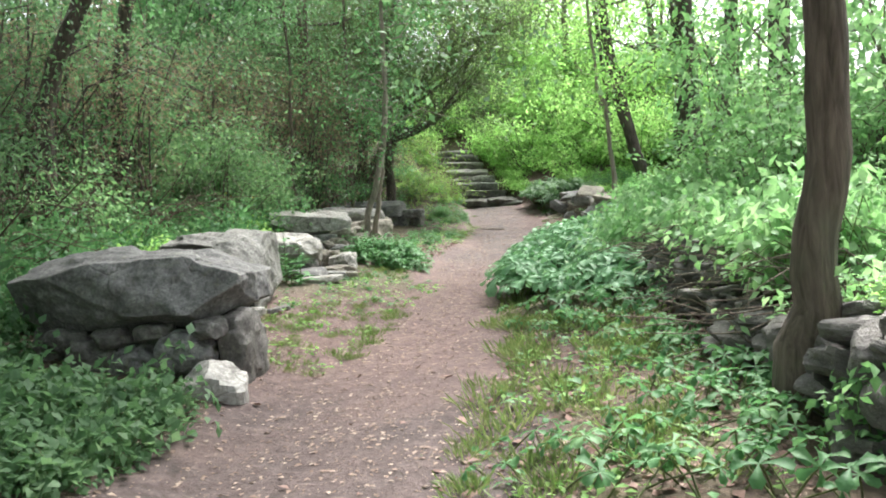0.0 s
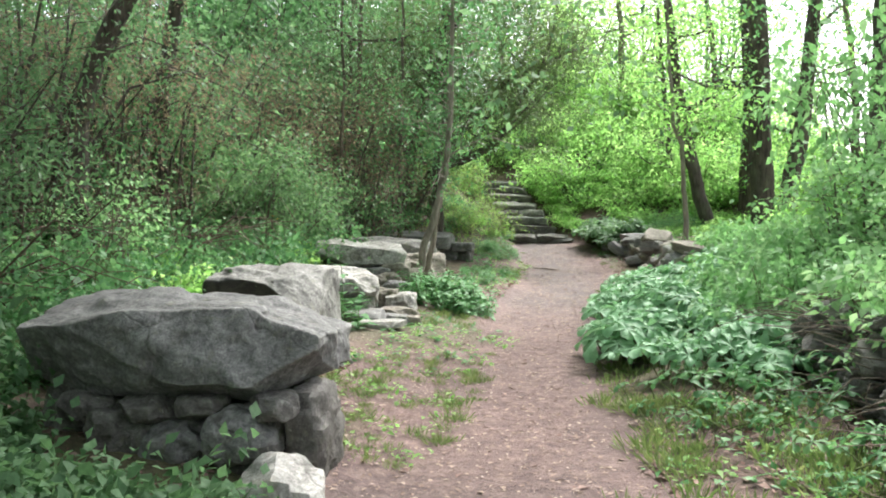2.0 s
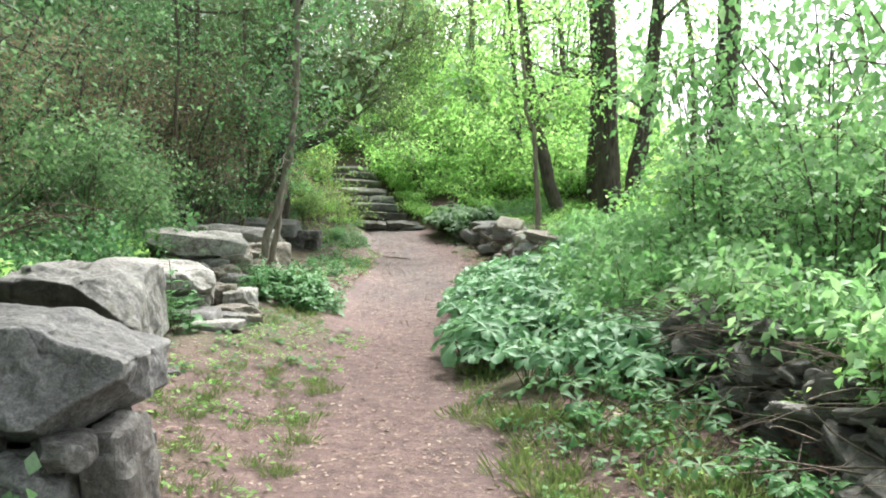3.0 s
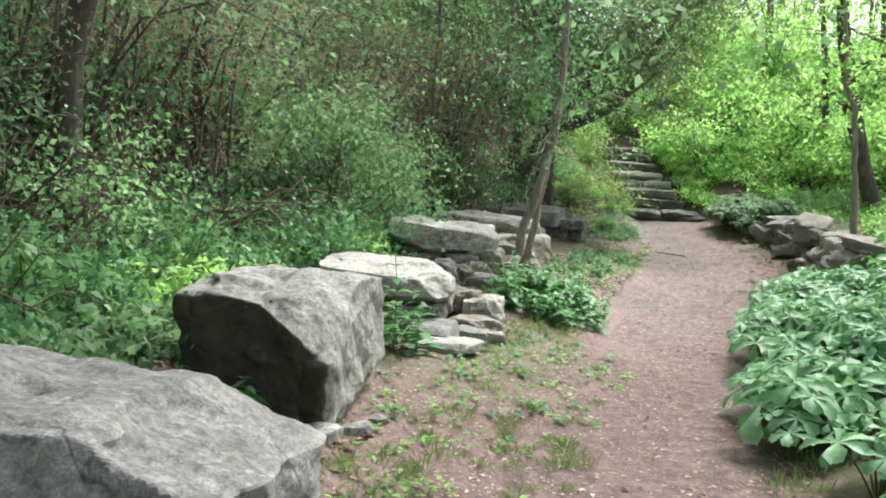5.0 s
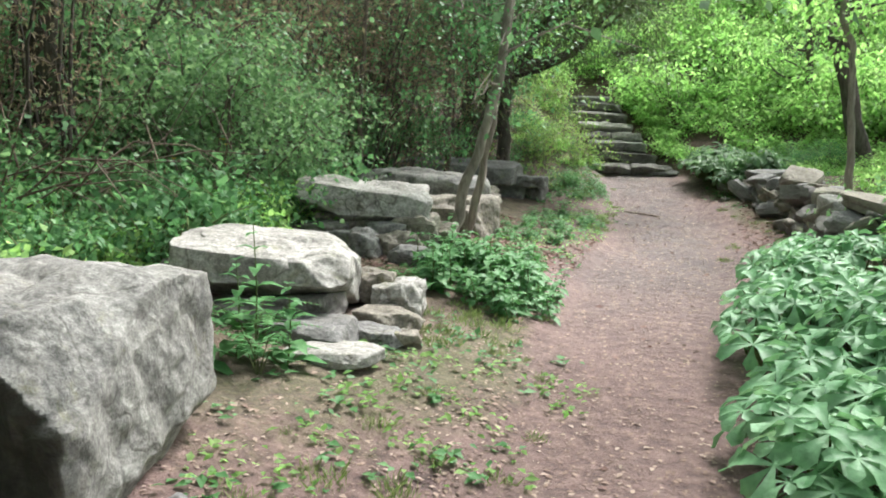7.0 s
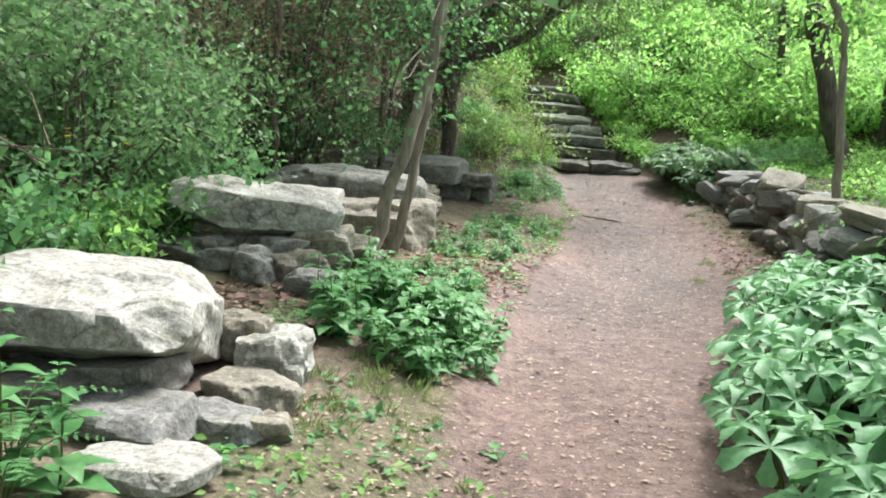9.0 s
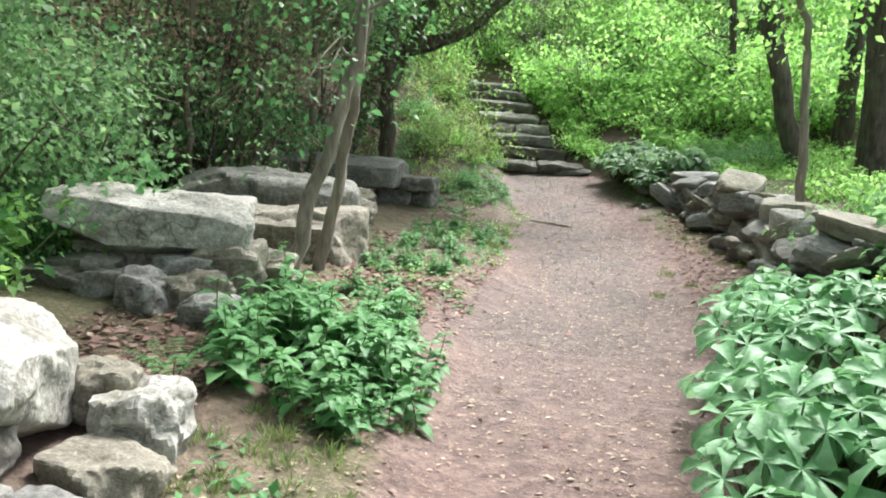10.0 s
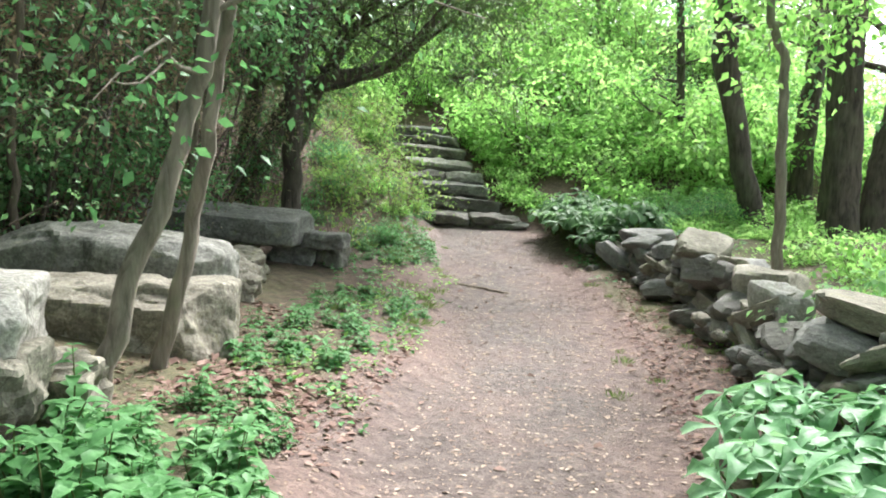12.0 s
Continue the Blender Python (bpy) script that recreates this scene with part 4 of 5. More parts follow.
P_BROADSHRUB = shrub_proto("broadleaf_shrub", "open shrub with broad pale green leaves", 2.3, 1.2, 12, 84, 13, 0.10, LEAF_PALE, BARK, 38, form=OVATE, spread=0.17)
P_BIG = shrub_proto("understorey_tree", "tall leafy understorey tree closing the view, some added unseen for shade", 6.5, 2.6, 18, 200, 14, 0.15, LEAF_MID, BARK_DARK, 39, spread=0.12, low=0.25, category="tree")
P_BIGSUN = shrub_proto("understorey_tree", "tall sunlit yellow-green tree on the slope", 6.0, 2.6, 18, 200, 10, 0.18, LEAF_BRIGHT, BARK, 40, spread=0.12, low=0.2, category="tree")
PROTOS = [P_WILLOW, P_CEDAR, P_BRAMBLE, P_BLUE, P_DARK, P_MID, P_SUN, P_YEL, P_HERB, P_HERBSUN, P_BROADSHRUB, P_BIG, P_BIGSUN]


def scatter(proto, n, x0, x1, y0, y1, s0=0.8, s1=1.2, clear=0.0, keep=None):
    made = 0
    for _ in range(n * 6):
        x, y = rng.uniform(x0, x1), rng.uniform(y0, y1)
        s = rng.uniform(s0, s1)
        if abs(x - track_x(y)) < clear or (keep and not keep(x, y)):
            continue
        put(proto, x, y, s, tall=rng.uniform(0.85, 1.15))
        made += 1
        if made == n:
            break


P_BARE = shrub_proto("bare_shrub", "tangle of arching bare brown stems", 1.8, 1.9, 24, 150, 1, 0.05, LEAF_DARK, BARK_BROWN, 41, spread=0.2)
PROTOS.append(P_BARE)
scatter(P_BARE, 12, -5.6, -3.9, 5.0, 12.5, 0.6, 1.0)
scatter(P_BARE, 12, -7.0, -5.0, 15.5, 22, 0.8, 1.2)
# path side, left bank
P_SHADE = shrub_proto("herb_clump", "dark green leafy herbs in the shade", 0.5, 0.5, 14, 60, 6, 0.12, LEAF_DARK, STEM, 42, form=WIDE, spread=0.15, category="herb")
PROTOS.append(P_SHADE)
scatter(P_SHADE, 30, -1.7, -0.55, 4.5, 5.7, 0.35, 0.6)
scatter(P_SHADE, 24, -3.0, -1.2, 4.6, 6.2, 0.4, 0.7)
scatter(P_WILLOW, 7, -4.6, -3.3, 4.8, 9.0, 0.7, 0.95)
scatter(P_CEDAR, 8, -6.2, -4.1, 15.5, 22.5, 0.75, 1.15)
for q in [(-4.1, 17.7, 1.05), (-3.8, 19.7, 0.95), (-4.7, 18.7, 1.2), (-5.0, 16.9, 1.0)]:
    put(P_CEDAR, *q)
scatter(P_CEDAR, 3, -6.5, -5, 10, 14, 0.8, 1.1)
scatter(P_SHADE, 12, -3.3, -2.5, 5.8, 7.6, 0.6, 0.9)
scatter(P_SHADE, 9, -3.3, -2.45, 7.4, 9.6, 0.4, 0.7)
scatter(P_HERB, 18, -3.4, -1.8, 21.6, 26.5, 0.35, 0.65, keep=lambda x, y: x < stair_x(max(y, 22)) - 0.75)
for q in [(-3.7, 6.3, 0.5), (-3.9, 7.2, 0.55), (-3.4, 5.6, 0.42), (-3.7, 5.0, 0.6)]:
    put(P_DARK, *q)
for q in [(-3.9, 10.2, 0.6), (3.75, 11.6, 0.8), (4.3, 13.1, 0.9), (3.6, 9.7, 0.75), (4.6, 10.4, 0.95)]:
    put(P_BROADSHRUB, *q)
for k in range(20):
    y = 24.7 + 0.15 * k
    put(P_HERBSUN, stair_x(y) + rng.uniform(0.85, 1.2), y, rng.uniform(0.5, 0.85))
for q in [(-3.9, 13.6, 1.1), (-4.4, 14.4, 1.25), (-4.5, 15.3, 0.9), (-4.9, 16.2, 0.9), (-4.9, 13.2, 1.3)]:
    put(P_BLUE, *q)
scatter(P_HERB, 34, -5.2, -3.1, 8.2, 14.5, 0.8, 1.25)
scatter(P_HERBSUN, 14, -4.6, -3.1, 9.5, 14.0, 0.7, 1.1)
scatter(P_HERB, 22, -4.5, -2.6, 4.2, 8.6, 0.6, 1.0)
scatter(P_BLUE, 16, -6.6, -3.9, 13.2, 18.5, 0.7, 1.05)
scatter(P_MID, 8, -7.5, -5.2, 9, 16, 0.8, 1.1)
scatter(P_DARK, 6, -7, -4.6, 8, 13.5, 0.75, 1.1)
scatter(P_MID, 4, -7, -5.2, 9, 14.5, 0.8, 1.1)
for q in [(-4.9, 10.6, 1.0), (-4.6, 12.2, 0.9), (-5.6, 11.6, 1.15)]:
    put(P_CEDAR, *q)
scatter(P_DARK, 10, -9, -5.6, 13, 22, 0.9, 1.3)
scatter(P_DARK, 4, -4.8, -3.9, 4.2, 8.0, 0.6, 0.9)
scatter(P_BIG, 10, -13, -8, 4, 24, 0.8, 1.2)
scatter(P_MID, 8, -6, -3.5, 18, 23, 0.5, 0.8)
scatter(P_YEL, 13, -3.8, -2.3, 20.6, 27, 0.35, 0.65, keep=lambda x, y: x < stair_x(max(y, 22)) - 0.9)
scatter(P_BIG, 9, -12, -5, 25, 36, 0.7, 1.1)
scatter(P_DARK, 8, -7, -4.6, 22, 30, 0.8, 1.1)
# beyond the stairs
scatter(P_SUN, 30, -2.2, 5, 25.4, 34, 0.6, 1.1, keep=lambda x, y: x > stair_x(y) + 1.5)
scatter(P_HERBSUN, 18, -2.5, 2.5, 24.8, 31, 0.9, 1.4, keep=lambda x, y: x > stair_x(y) + 0.95)
scatter(P_SUN, 10, -6, 0, 29.5, 34, 0.5, 0.8)
scatter(P_MID, 4, -0.5, 5, 26, 33, 0.45, 0.7, keep=lambda x, y: x > stair_x(y) + 1.8)
scatter(P_HERBSUN, 12, -0.4, 1.6, 24.6, 27.5, 0.9, 1.4, keep=lambda x, y: x > stair_x(y) + 0.9)
scatter(P_HERBSUN, 16, 0.9, 2.8, 22.8, 26, 0.8, 1.2)
scatter(P_HERBSUN, 16, -5.5, -1.5, 25.5, 31, 1.1, 1.6, keep=lambda x, y: abs(x - stair_x(y)) > 1.0)
for q in [(-1.2, 36.5, 1.1), (1.7, 37.0, 1.2), (4.3, 36.0, 1.1)]:
    put(P_BIGSUN, *q)
scatter(P_BIGSUN, 7, -7, 12, 38, 46, 0.7, 1.1)
# right of the wall
scatter(P_SUN, 6, 2.4, 5.5, 26.5, 29, 0.4, 0.65)
scatter(P_MID, 4, 1.5, 2.4, 23.0, 25, 0.3, 0.45)
scatter(P_SUN, 14, 2.4, 5.2, 17.5, 22.5, 0.18, 0.3, keep=lambda x, y: x > wall_x(y) + 0.6)
scatter(P_SUN, 14, 4.5, 11, 25.5, 32, 0.6, 0.95)
scatter(P_HERBSUN, 18, 2.3, 5, 16, 24, 0.6, 1.0, keep=lambda x, y: x > wall_x(y) + 0.6)
scatter(P_HERBSUN, 14, 2.2, 4.6, 5.5, 17, 0.6, 1.0, keep=lambda x, y: x > wall_x(y) + 0.35)
scatter(P_BRAMBLE, 34, 1.75, 3.9, 9.6, 16.5, 0.7, 1.0)
scatter(P_BRAMBLE, 14, 2.5, 4.2, 6.0, 9.8, 0.6, 0.95, keep=lambda x, y: x > wall_x(y) + 0.2)
scatter(P_BROADSHRUB, 6, 3.0, 4.4, 9.2, 14, 0.6, 0.85)
scatter(P_HERBSUN, 12, 1.6, 4.0, 9.2, 17, 0.55, 0.9, keep=lambda x, y: x > wall_x(y) - 0.25 + 0.5 * (y > 15))
scatter(P_HERBSUN, 20, 2.5, 4.4, 5, 9.5, 0.5, 0.8, keep=lambda x, y: x > wall_x(y) + 0.2)
scatter(P_BROADSHRUB, 6, 4.0, 6.0, 8, 15.5, 0.6, 0.9)
scatter(P_SUN, 12, 4.2, 8, 7, 19, 0.8, 1.3)
scatter(P_BIGSUN, 5, 9.5, 15, 10, 30, 0.4, 0.6)
scatter(P_BIG, 6, -8, 10, -18, -11, 0.8, 1.1)
scatter(P_HERBSUN, 26, 2.5, 6.2, 24.2, 28, 0.9, 1.3)
scatter(P_SUN, 6, -4.8, -2.2, 28.6, 30.5, 0.45, 0.7)
scatter(P_HERBSUN, 14, -4.4, -2.2, 27.6, 30, 0.7, 1.1, keep=lambda x, y: abs(x - stair_x(y)) > 0.6)
for q in [(2.75, 5.9, 0.6), (2.95, 6.5, 0.7), (2.75, 4.7, 0.55), (3.1, 5.4, 0.7)]:
    put(P_BRAMBLE, *q)
# bank beside the stairs and the wood behind the walker
scatter(P_YEL, 13, -4.2, -1.9, 22.3, 28.5, 0.45, 0.85, keep=lambda x, y: x < stair_x(y) - 0.85)
scatter(P_HERBSUN, 14, -4.2, -1.9, 22.8, 28.5, 0.4, 0.7, keep=lambda x, y: x < stair_x(y) - 0.8)
scatter(P_MID, 6, -4.4, -1.2, 29.4, 31, 0.45, 0.7)
# unseen trees added round the start to cut the sky light there
for q in [(-5.0, 3.4, 1.0), (-4.4, 0.2, 1.1), (4.8, 0.4, 1.05), (-1.0, -4.5, 1.2), (3.2, -3.5, 1.1)]:
    put(P_BIG, *q)
for q in [(3.9, 14.0, 1.15), (4.5, 12.2, 1.25), (5.0, 10.4, 1.3)]:
    put(P_BROADSHRUB, *q, tall=1.35)
scatter(P_HERBSUN, 12, 1.3, 2.4, 16, 21.5, 0.25, 0.45, keep=lambda x, y: abs(x - wall_x(y)) < 0.35)

# ---- broad-leaved plants by the path ----


def rosette(name, label, seed, stalks, height, reach, size, leaflets, leaf, stem_mat, group, category="plant"):
    r = np.random.default_rng(seed)
    root = thing(name, pose(0, 0, -200), label, category, group)
    tubes, vs = [], []
    for i in range(stalks):
        a = i * 2.4 + r.uniform(-0.3, 0.3)
        d = reach * math.sqrt((i + 0.4) / stalks)
        top = np.array([math.cos(a) * d, math.sin(a) * d, height * r.uniform(0.75, 1.05) * (1 - 0.25 * d / max(reach, 0.01))])
        foot = np.array([r.normal() * 0.55, r.normal() * 0.55, 0]) * (reach if stalks > 10 else 0) + np.array([0, 0, -0.03])
        top = top + foot * np.array([0.6, 0.6, 0])
        tubes.append(tube(spline([foot, (foot + top) * np.array([0.5, 0.5, 0.65]), top], 6), np.linspace(0.007, 0.004, 6), 5))
        tilt = np.array([math.cos(a), math.sin(a), 0]) * 0.35
        up = unit(np.array([0, 0, 1.0]) + tilt + r.normal(size=3) * 0.22)
        e1 = unit(np.cross(up, [0.3, 1, 0.2]))
        e2 = np.cross(up, e1)
        ph = r.uniform(0, 6.28)
        ang = ph + np.arange(leaflets) * 2 * np.pi / leaflets + r.normal(size=leaflets) * 0.08
        along = np.cos(ang)[:, None] * e1 + np.sin(ang)[:, None] * e2 - up * r.uniform(-0.15, 0.6, leaflets)[:, None]
        vs.append(leaves(np.repeat(top[None], leaflets, 0), along, np.repeat(up[None], leaflets, 0), size * r.uniform(0.75, 1.2) * r.uniform(0.7, 1.15, leaflets), LEAFLET))
    v, f = join(tubes)
    part("stem_tangle", np_mesh("stem_tangle", v, f, stem_mat, True), root, kind="stuff")
    v, f = join(vs)
    part("foliage", np_mesh("foliage", v, f, leaf, True), root, kind="stuff")
    return root


RG = "broad-leaved plants by the path"
P_ROD = [rosette("rodgersia_plant", "low plant with big palmate grey-green leaves", 50 + i, 8, 0.42, 0.27, 0.17, 6 + i % 2, LEAF_BROAD, STEM, RG) for i in range(3)]
for _ in range(700):
    y = rng.uniform(9.3, 15.6)
    x = rng.uniform(0.5, 2.3)
    lo = np.interp(y, [9.3, 10.2, 12.5, 14.5, 15.6], [0.85, 0.62, 0.62, 0.85, 1.1])
    hi = np.interp(y, [9.3, 11, 13, 15.6], [1.9, 1.75, 1.7, 1.5])
    if not lo < x < hi or rng.uniform() > 0.2:
        continue
    put(P_ROD[rng.integers(3)], x, y, rng.uniform(0.8, 1.15))
for _ in range(44):
    x, y = rng.uniform(1.8, 3.6), rng.uniform(9.4, 15.5)
    put(P_ROD[rng.integers(3)], x, y, rng.uniform(0.7, 1.0))
for x, y in [(1.55, 9.0), (1.9, 9.1), (2.2, 9.2), (1.75, 8.7), (2.3, 8.7), (1.3, 9.1), (2.05, 9.5), (1.75, 9.6), (1.1, 9.3)]:
    put(P_ROD[rng.integers(3)], x, y, rng.uniform(0.65, 0.9))
P_MAPLE = [rosette("weed_clump", "clump of broad soft green weed leaves", 55 + i, 15, 0.27, 0.42, 0.10, 5, LEAF_MID, STEM, "weeds") for i in range(2)]
for x, y, s in [(1.3, 8.6, 1.1), (1.6, 8.3, 1.2), (1.9, 7.9, 1.1), (1.5, 7.7, 0.9), (1.85, 7.2, 1.0), (2.05, 8.6, 1.1), (1.2, 8.1, 0.8), (2.1, 6.6, 1.0), (1.75, 6.6, 0.7), (2.15, 5.9, 1.1), (1.9, 5.3, 0.9), (1.45, 4.9, 0.9), (1.75, 4.6, 1.0), (2.1, 4.4, 1.1), (2.0, 7.0, 0.9), (2.5, 4.5, 1.0), (2.3, 5.0, 1.0), (2.45, 5.85, 1.1), (2.2, 5.45, 0.9), (2.6, 5.1, 1.1)]:
    put(P_MAPLE[int(s * 10) % 2], x, y, s * 0.75)
P_ROD.append(rosette("rodgersia_plant", "dark green broad-leaved plant at the foot of the stairs", 58, 10, 0.5, 0.32, 0.17, 7, LEAF_DARK, STEM, RG))
for _ in range(26):
    y = rng.uniform(21.6, 24.3)
    put(P_ROD[3], float(np.interp(y, [21.6, 24.3], [0.75, -0.05])) + rng.uniform(-0.15, 0.5), y, rng.uniform(0.8, 1.2))


def nettle_proto(seed):
    r = np.random.default_rng(seed)
    root = thing("nettle", pose(0, 0, -200), "fresh green nettle-like plant at the path's edge", "plant", "nettles")
    tubes, vs = [], []
    for _ in range(3):
        b = r.normal(size=3) * np.array([0.06, 0.06, 0])
        h = r.uniform(0.2, 0.38)
        top = b + np.array([r.normal() * 0.06, r.normal() * 0.06, h])
        p = spline([b - np.array([0, 0, 0.03]), (b + top) / 2 + r.normal(size=3) * 0.015, top], 6)
        tubes.append(tube(p, np.linspace(0.005, 0.003, 6), 4))
        for k in range(5):
            t = 0.3 + 0.7 * k / 4
            c = p[min(5, int(t * 5))]
            a = k * 1.57 + r.uniform(-0.3, 0.3)
            for s in (1, -1):
                al = np.array([[s * math.cos(a), s * math.sin(a), r.uniform(-0.35, 0.25)]])
                vs.append(leaves(c[None], al, np.array([[0, 0, 1.0]]) + r.normal(size=(1, 3)) * 0.15, [0.155 * r.uniform(0.75, 1.15) * (1.2 - 0.5 * t)], NETTLE_LEAF))
    v, f = join(tubes)
    part("stem_tangle", np_mesh("stem_tangle", v, f, STEM, True), root, kind="stuff")
    v, f = join(vs)
    part("foliage", np_mesh("foliage", v, f, LEAF_NETTLE), root, kind="stuff")
    return root


def tall_weed(x, y, h, seed):
    """A single upright stem with toothed leaves, broad below and small above."""
    r = np.random.default_rng(seed)
    root = thing("tall_weed", pose(x, y, gz(x, y)), "single tall leafy green weed between the stones", "plant", "tall weeds")
    p = spline([(0, 0, -0.03), (0.02, 0.01, h * 0.5), (0.0, 0.03, h)], 10)
    v, f = tube(p, np.linspace(0.006, 0.002, 10), 5)
    part("stem", np_mesh("stem", v, f, STEM, True), root)
    vs = []
    for k in range(18):
        t = 0.12 + 0.88 * k / 17
        a = k * 2.4
        vs.append(leaves(p[min(9, int(t * 9.99))][None], np.array([[math.cos(a), math.sin(a), r.uniform(-0.2, 0.4)]]), np.array([[0, 0, 1.0]]), [0.2 * (1.08 - t) + 0.03], NETTLE_LEAF))
    v, f = join(vs)
    part("foliage", np_mesh("foliage", v, f, LEAF_NETTLE), root, kind="stuff")


for i, q in enumerate([(-1.82, 10.5, 0.72), (-1.98, 10.6, 0.5), (-1.7, 10.62, 0.42), (-2.02, 10.3, 0.4), (-2.2, 8.55, 0.2), (-1.86, 8.6, 0.22), (-1.92, 14.25, 0.4), (-1.62, 12.75, 0.35)]):
    tall_weed(*q, 300 + i)

P_NET = [nettle_proto(60 + i) for i in range(3)]
spots = [(95, -1.36, 13.5, 0.54, 0.95, -0.2), (30, -1.5, 14.7, 0.4, 0.8, -0.1), (45, -1.6, 16.6, 0.4, 0.9, 0.0), (60, -1.8, 21.5, 0.5, 1.0, 0.0), (30, -1.5, 18.2, 0.5, 0.9, 0), (8, -2.3, 9.9, 0.2, 0.5, 0)]
for n, cx, cy, rx, ry, sk in spots:
    for _ in range(n):
        a, d = rng.uniform(0, 6.28), math.sqrt(rng.uniform(0, 1))
        x, y = cx + rx * d * math.cos(a) + sk * d * math.sin(a) * ry, cy + ry * d * math.sin(a)
        put(P_NET[rng.integers(3)], x, y, rng.uniform(0.55, 1.1) * (1.0 if cy == 13.5 else 0.58) * (1.0 - 0.15 * d))


def grass_proto(seed, n=70, h=0.14):
    r = np.random.default_rng(seed)
    root = thing("grass_tuft", pose(0, 0, -200), "small tuft of green grass on the path's edge", "grass", "grass tufts")
    pos = r.normal(size=(n, 3)) * np.array([0.09, 0.09, 0])
    al = unit(pos * 4 + np.array([0, 0, 0.9]) + r.normal(size=(n, 3)) * 0.4)
    v, f = leaves(pos, al, r.normal(size=(n, 3)), h * r.uniform(0.5, 1.2, n), (BLADE[0] * np.array([0.75, 1, 1]), BLADE[1]))
    part("grass", np_mesh("grass", v, f, GRASS), root, kind="stuff")
    return root


P_GRASS = [grass_proto(70 + i) for i in range(3)]
for n, x0, x1, y0, y1, s in [(70, -1.15, -0.25, 7.0, 9.7, 0.55), (90, 0.85, 2.0, 4.6, 8.6, 0.9), (22, -1.6, -0.4, 9, 12.2, 0.45), (26, -1.5, -0.8, 11.6, 13.2, 0.6), (26, -1.75, -1.0, 17, 22.5, 0.6), (14, 0.5, 1.3, 15.5, 21, 0.5), (14, 0.55, 1.0, 8.3, 10, 0.9), (24, -2.2, -1.6, 20.9, 23, 0.8), (12, -1.7, -1.0, 8.2, 8.9, 0.5), (20, 0.9, 1.6, 3.5, 6, 0.6)]:
    for _ in range(n):
        put(P_GRASS[rng.integers(3)], rng.uniform(x0, x1), rng.uniform(y0, y1), s * rng.uniform(0.45, 1.0), sink=0.01)


def fern_proto(seed):
    r = np.random.default_rng(seed)
    root = thing("fern", pose(0, 0, -200), "green fern with arching fronds growing between the stones", "fern", "ferns")
    tubes, vs = [], []
    for i in range(7):
        a = i * 0.9 + r.uniform(-0.2, 0.2)
        d = np.array([math.cos(a), math.sin(a), 0])
        p = spline([np.zeros(3), d * 0.1 + [0, 0, 0.24], d * 0.24 + [0, 0, 0.36], d * 0.4 + [0, 0, 0.34]], 14)
        tubes.append(tube(p, np.linspace(0.004, 0.0015, 14), 4))
        side = np.cross(d, [0, 0, 1])
        for k in range(4, 14):
            for s in (1, -1):
                vs.append(leaves(p[k][None], (side * s + d * 0.35)[None], np.array([[0, 0, 1.0]]), [0.10 * (1.1 - (k - 4) / 11)], (DIAMOND[0] * np.array([0.6, 1, 1]), DIAMOND[1])))
    v, f = join(tubes)
    part("stem_tangle", np_mesh("stem_tangle", v, f, STEM, True), root, kind="stuff")
    v, f = join(vs)
    part("foliage", np_mesh("foliage", v, f, LEAF_NETTLE), root, kind="stuff")
    return root


P_FERN = fern_proto(80)
for x, y, s in [(-1.74, 10.4, 0.75), (-1.9, 10.65, 0.85), (-1.75, 12.55, 0.6)]:
    put(P_FERN, x, y, s)


def flower(x, y, h):
    root = thing("flower", pose(x, y, gz(x, y)), "small yellow flower on a thin stem", "flower", "yellow flowers")
    v, f = tube(spline([(0, 0, 0), (0.02, 0, h * 0.5), (0, 0.02, h)], 6), np.linspace(0.005, 0.003, 6), 4)
    part("stem", np_mesh("stem", v, f, STEM, True), root)
    a = np.arange(5) * 2 * np.pi / 5
    al = np.stack([np.cos(a), np.sin(a), 0 * a + 0.4], 1)
    for k in range(5):
        v, f = leaves(np.array([[0, 0.02, h]]), al[k : k + 1], np.array([[0, 0, 1.0]]), [0.035], OVATE)
        part("petal", np_mesh("petal", v, f, PETAL), root)


for q in [(-3.45, 13.0, 0.8), (-3.6, 13.2, 0.85), (-3.75, 12.7, 0.7), (-3.3, 13.4, 0.75)]:
    flower(*q)
for p in (*PROTOS, *P_ROD, *P_MAPLE, *P_NET, *P_GRASS, P_FERN):
    discard(p)


# ---- litter on the ground ----
def litter(name, label, n, boxes, size, mat, lift=0.006, curl=0.25):
    r = np.random.default_rng(n)
    pos = []
    for share, x0, x1, y0, y1 in boxes:
        k = int(n * share)
        pos.append(np.stack([r.uniform(x0, x1, k), r.uniform(y0, y1, k)], 1))
    xy = np.concatenate(pos)
    p = np.concatenate([xy, ground_z(xy[:, 0], xy[:, 1])[:, None] + lift], 1)
    a = r.uniform(0, 6.28, len(p))
    al = np.stack([np.cos(a), np.sin(a), r.normal(size=len(p)) * curl], 1)
    up = np.array([0, 0, 1.0]) + r.normal(size=p.shape) * curl
    v, f = leaves(p, al, up, size * (0.3 + 1.5 * r.uniform(0, 1, len(p)) ** 2.5), DIAMOND)
    tagged(new(name, np_mesh(name, v, f, mat)), label, "litter", kind="stuff")


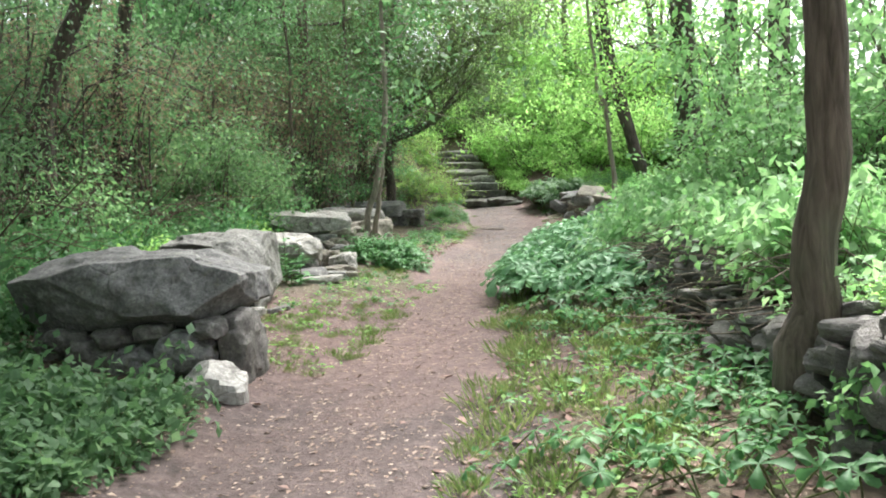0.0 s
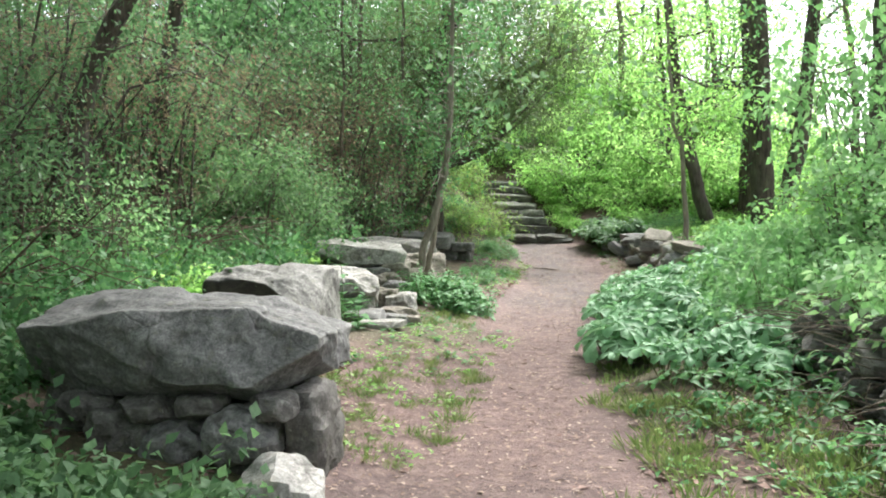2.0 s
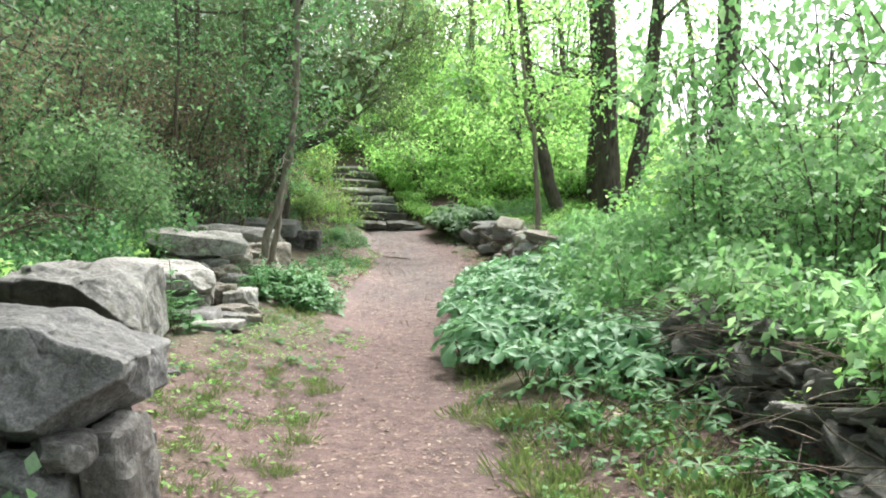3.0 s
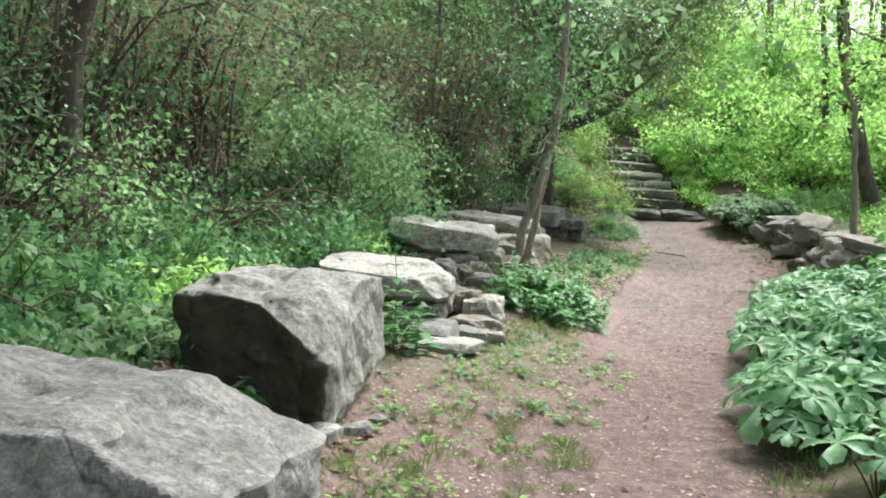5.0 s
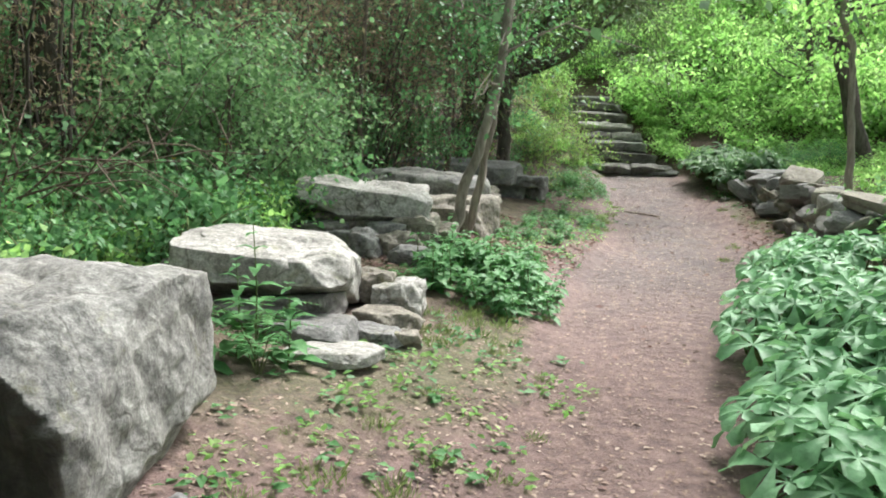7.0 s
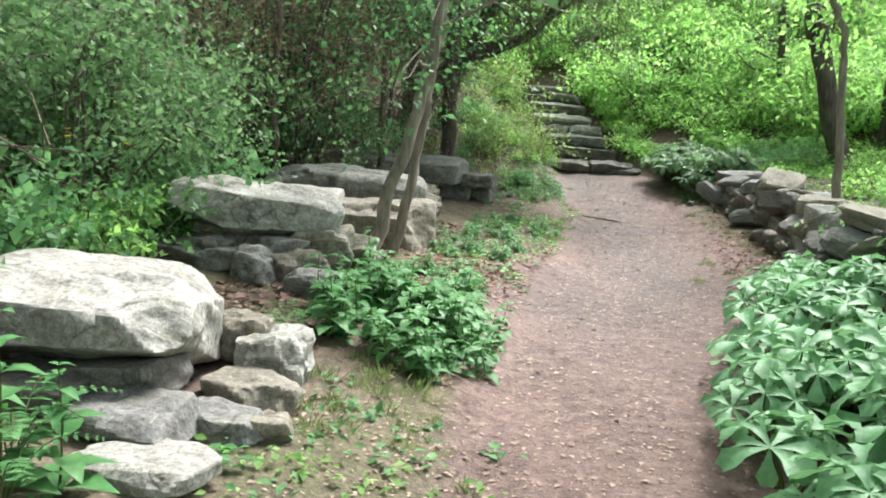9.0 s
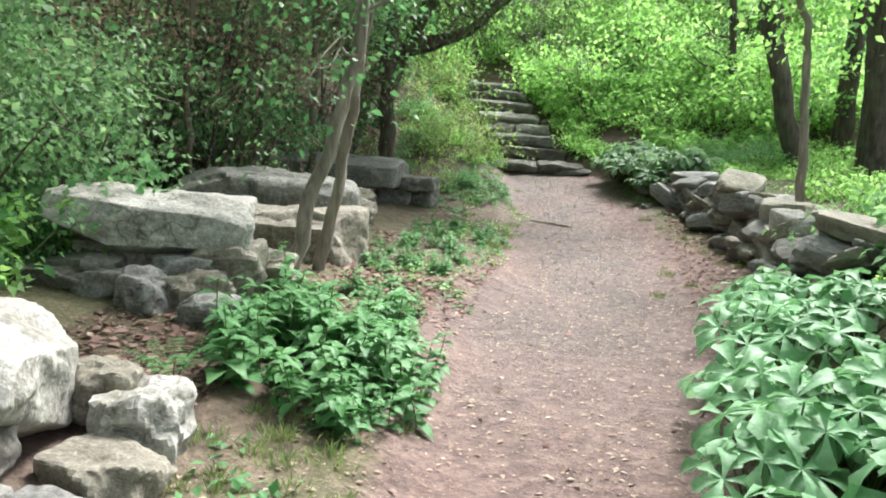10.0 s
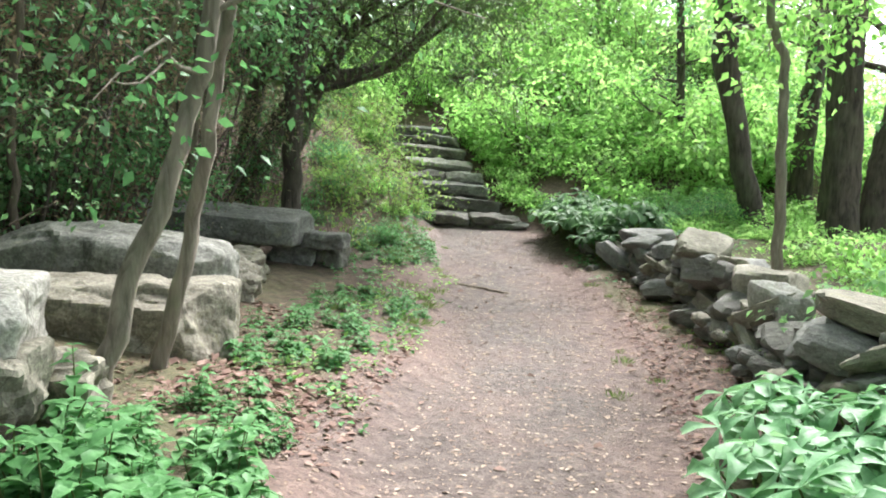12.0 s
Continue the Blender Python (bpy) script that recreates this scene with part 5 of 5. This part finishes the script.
litter("dead_leaves", "scattered dry brown and pinkish dead leaves", 14000, [(0.2, -2.6, -1.6, 12.3, 14.2), (0.34, 0.75, 1.75, 15, 21.5), (0.16, -2.3, -0.9, 14.6, 17.5), (0.1, -1.95, -1.15, 14.9, 15.9), (0.22, -2.9, -1.3, 7.3, 9.0), (0.2, 0.9, 2.3, 4, 9), (0.1, -2.2, -0.6, 3, 7), (0.12, -4, -2.2, 20.5, 26), (0.03, -1.2, 0.9, 4, 23), (0.05, -3.3, -2.2, 8, 12), (0.12, -3.8, -1.9, 22, 28)], 0.05, DEAD_LEAF)
litter("leaf_scraps", "pale leaf scraps and wood chips on the dirt path", 24000, [(0.35, -0.9, 0.9, 3, 12), (0.15, -1.7, -0.5, 7, 12), (0.5, -1.2, 0.9, 12, 24)], 0.027, CHIP, 0.004, 0.12)


def carpet(name, label, n, boxes, size, mat, form=OVATE, high=0.05):
    """Small ground-hugging leaves, thicker in patches."""
    r = np.random.default_rng(n + 1)
    pts = []
    for share, x0, x1, y0, y1 in boxes:
        k = int(n * share)
        c = np.stack([r.uniform(x0, x1, k // 9 + 1), r.uniform(y0, y1, k // 9 + 1)], 1)
        pts.append(np.repeat(c, 9, 0)[:k] + r.normal(size=(k, 2)) * 0.06)
    xy = np.concatenate(pts)
    p = np.concatenate([xy, (ground_z(xy[:, 0], xy[:, 1]) + r.uniform(0.006, high, len(xy)))[:, None]], 1)
    al = np.concatenate([r.normal(size=xy.shape), r.normal(size=(len(xy), 1)) * 0.25 + 0.1], 1)
    v, f = leaves(p, al, np.array([0, 0, 1.0]) + r.normal(size=p.shape) * 0.25, size * r.uniform(0.6, 1.3, len(p)), form)
    tagged(new(name, np_mesh(name, v, f, mat)), label, "ground cover", kind="stuff")


carpet("ground_cover", "low creeping green weeds on the woodland floor", 9000, [(0.05, 1.0, 2.2, 4, 8.6), (0.04, -1.7, -0.5, 9.2, 12.3), (0.07, -1.9, -0.95, 15, 19.5), (0.16, -3.2, -1.3, 3, 6.1), (0.14, -4.5, -2.4, 7.5, 12), (0.1, -2.6, -1.7, 19.5, 24), (0.1, 0.3, 2.2, 20.5, 25)], 0.06, LEAF_NETTLE)
carpet("ground_cover", "light green seedlings beside the path", 6500, [(0.5, 1.9, 4.6, 15.5, 25), (0.1, 1.0, 2.2, 4, 8.6), (0.12, -1.5, -0.3, 6.9, 11.5), (0.1, -1.8, -1.0, 15.5, 21), (0.2, 2.3, 4.5, 5, 17)], 0.05, LEAF_BRIGHT)


def twig(name, label, points, r0, mat, seed, category="branch", twigs=0):
    r = np.random.default_rng(seed)
    p = spline(points, 16)
    p[1:-1] += r.normal(size=(14, 3)) * 0.008
    parts = [tube(p, np.linspace(r0, r0 * 0.4, 16), 6)]
    for _ in range(twigs):
        s = p[r.integers(3, 15)]
        e = s + r.normal(size=3) * 0.25
        parts.append(tube(spline([s, (s + e) / 2 + r.normal(size=3) * 0.03, e], 5), np.linspace(r0 * 0.4, r0 * 0.12, 5), 4))
    v, f = join(parts)
    return tagged(new(name, np_mesh(name, v, f, mat, True)), label, category)


twig("root", "bare tree root crossing the dirt path", [(-1.0, 20.5, gz(-1.0, 20.5) - 0.02), (-0.8, 20.4, gz(-0.8, 20.4) + 0.0), (-0.5, 20.2, gz(-0.5, 20.2) + 0.008), (-0.3, 20.2, gz(-0.3, 20.2) - 0.03)], 0.026, TWIG, 1, "root")
twig("dead_branch", "long bare dead branch leaning in the thicket", [(-5.3, 18.0, 1.3), (-4.9, 18.3, 1.9), (-4.4, 18.6, 2.5), (-4.0, 18.8, 3.1)], 0.025, TWIG, 2, twigs=6)


def brush_heap():
    """A heap of dry twigs and dead vines lying over the wall."""
    r = np.random.default_rng(400)
    tubes = []
    for _ in range(380):
        y = r.uniform(5.7, 9.8)
        x = float(wall_x(y)) + r.uniform(-0.1, 0.75)
        z = gz(x + 0.15, y) + r.uniform(0.0, 0.2)
        a, ln = r.normal() * 0.6 + (3.1 if r.uniform() < 0.5 else 0), r.uniform(0.25, 0.8)
        e = np.array([x + math.cos(a) * ln, y + math.sin(a) * ln, z + r.normal() * 0.12])
        s = np.array([x, y, z])
        tubes.append(tube(spline([s, (s + e) / 2 + r.normal(size=3) * 0.06 + [0, 0, 0.05], e], 5), np.linspace(0.006, 0.002, 5), 4))
    v, f = join(tubes)
    root = thing("brush_heap", pose(0, 0, 0), "heap of dry brown twigs and dead vines on the wall", "brush")
    part("twig", np_mesh("twig", v, f, TWIG, True), root, kind="stuff")


brush_heap()
litter("dead_leaves", "dry brown leaves caught in the brush heap", 1500, [(1.0, 2.2, 3.2, 6.8, 9.8)], 0.06, DEAD_LEAF, 0.08, 0.6)
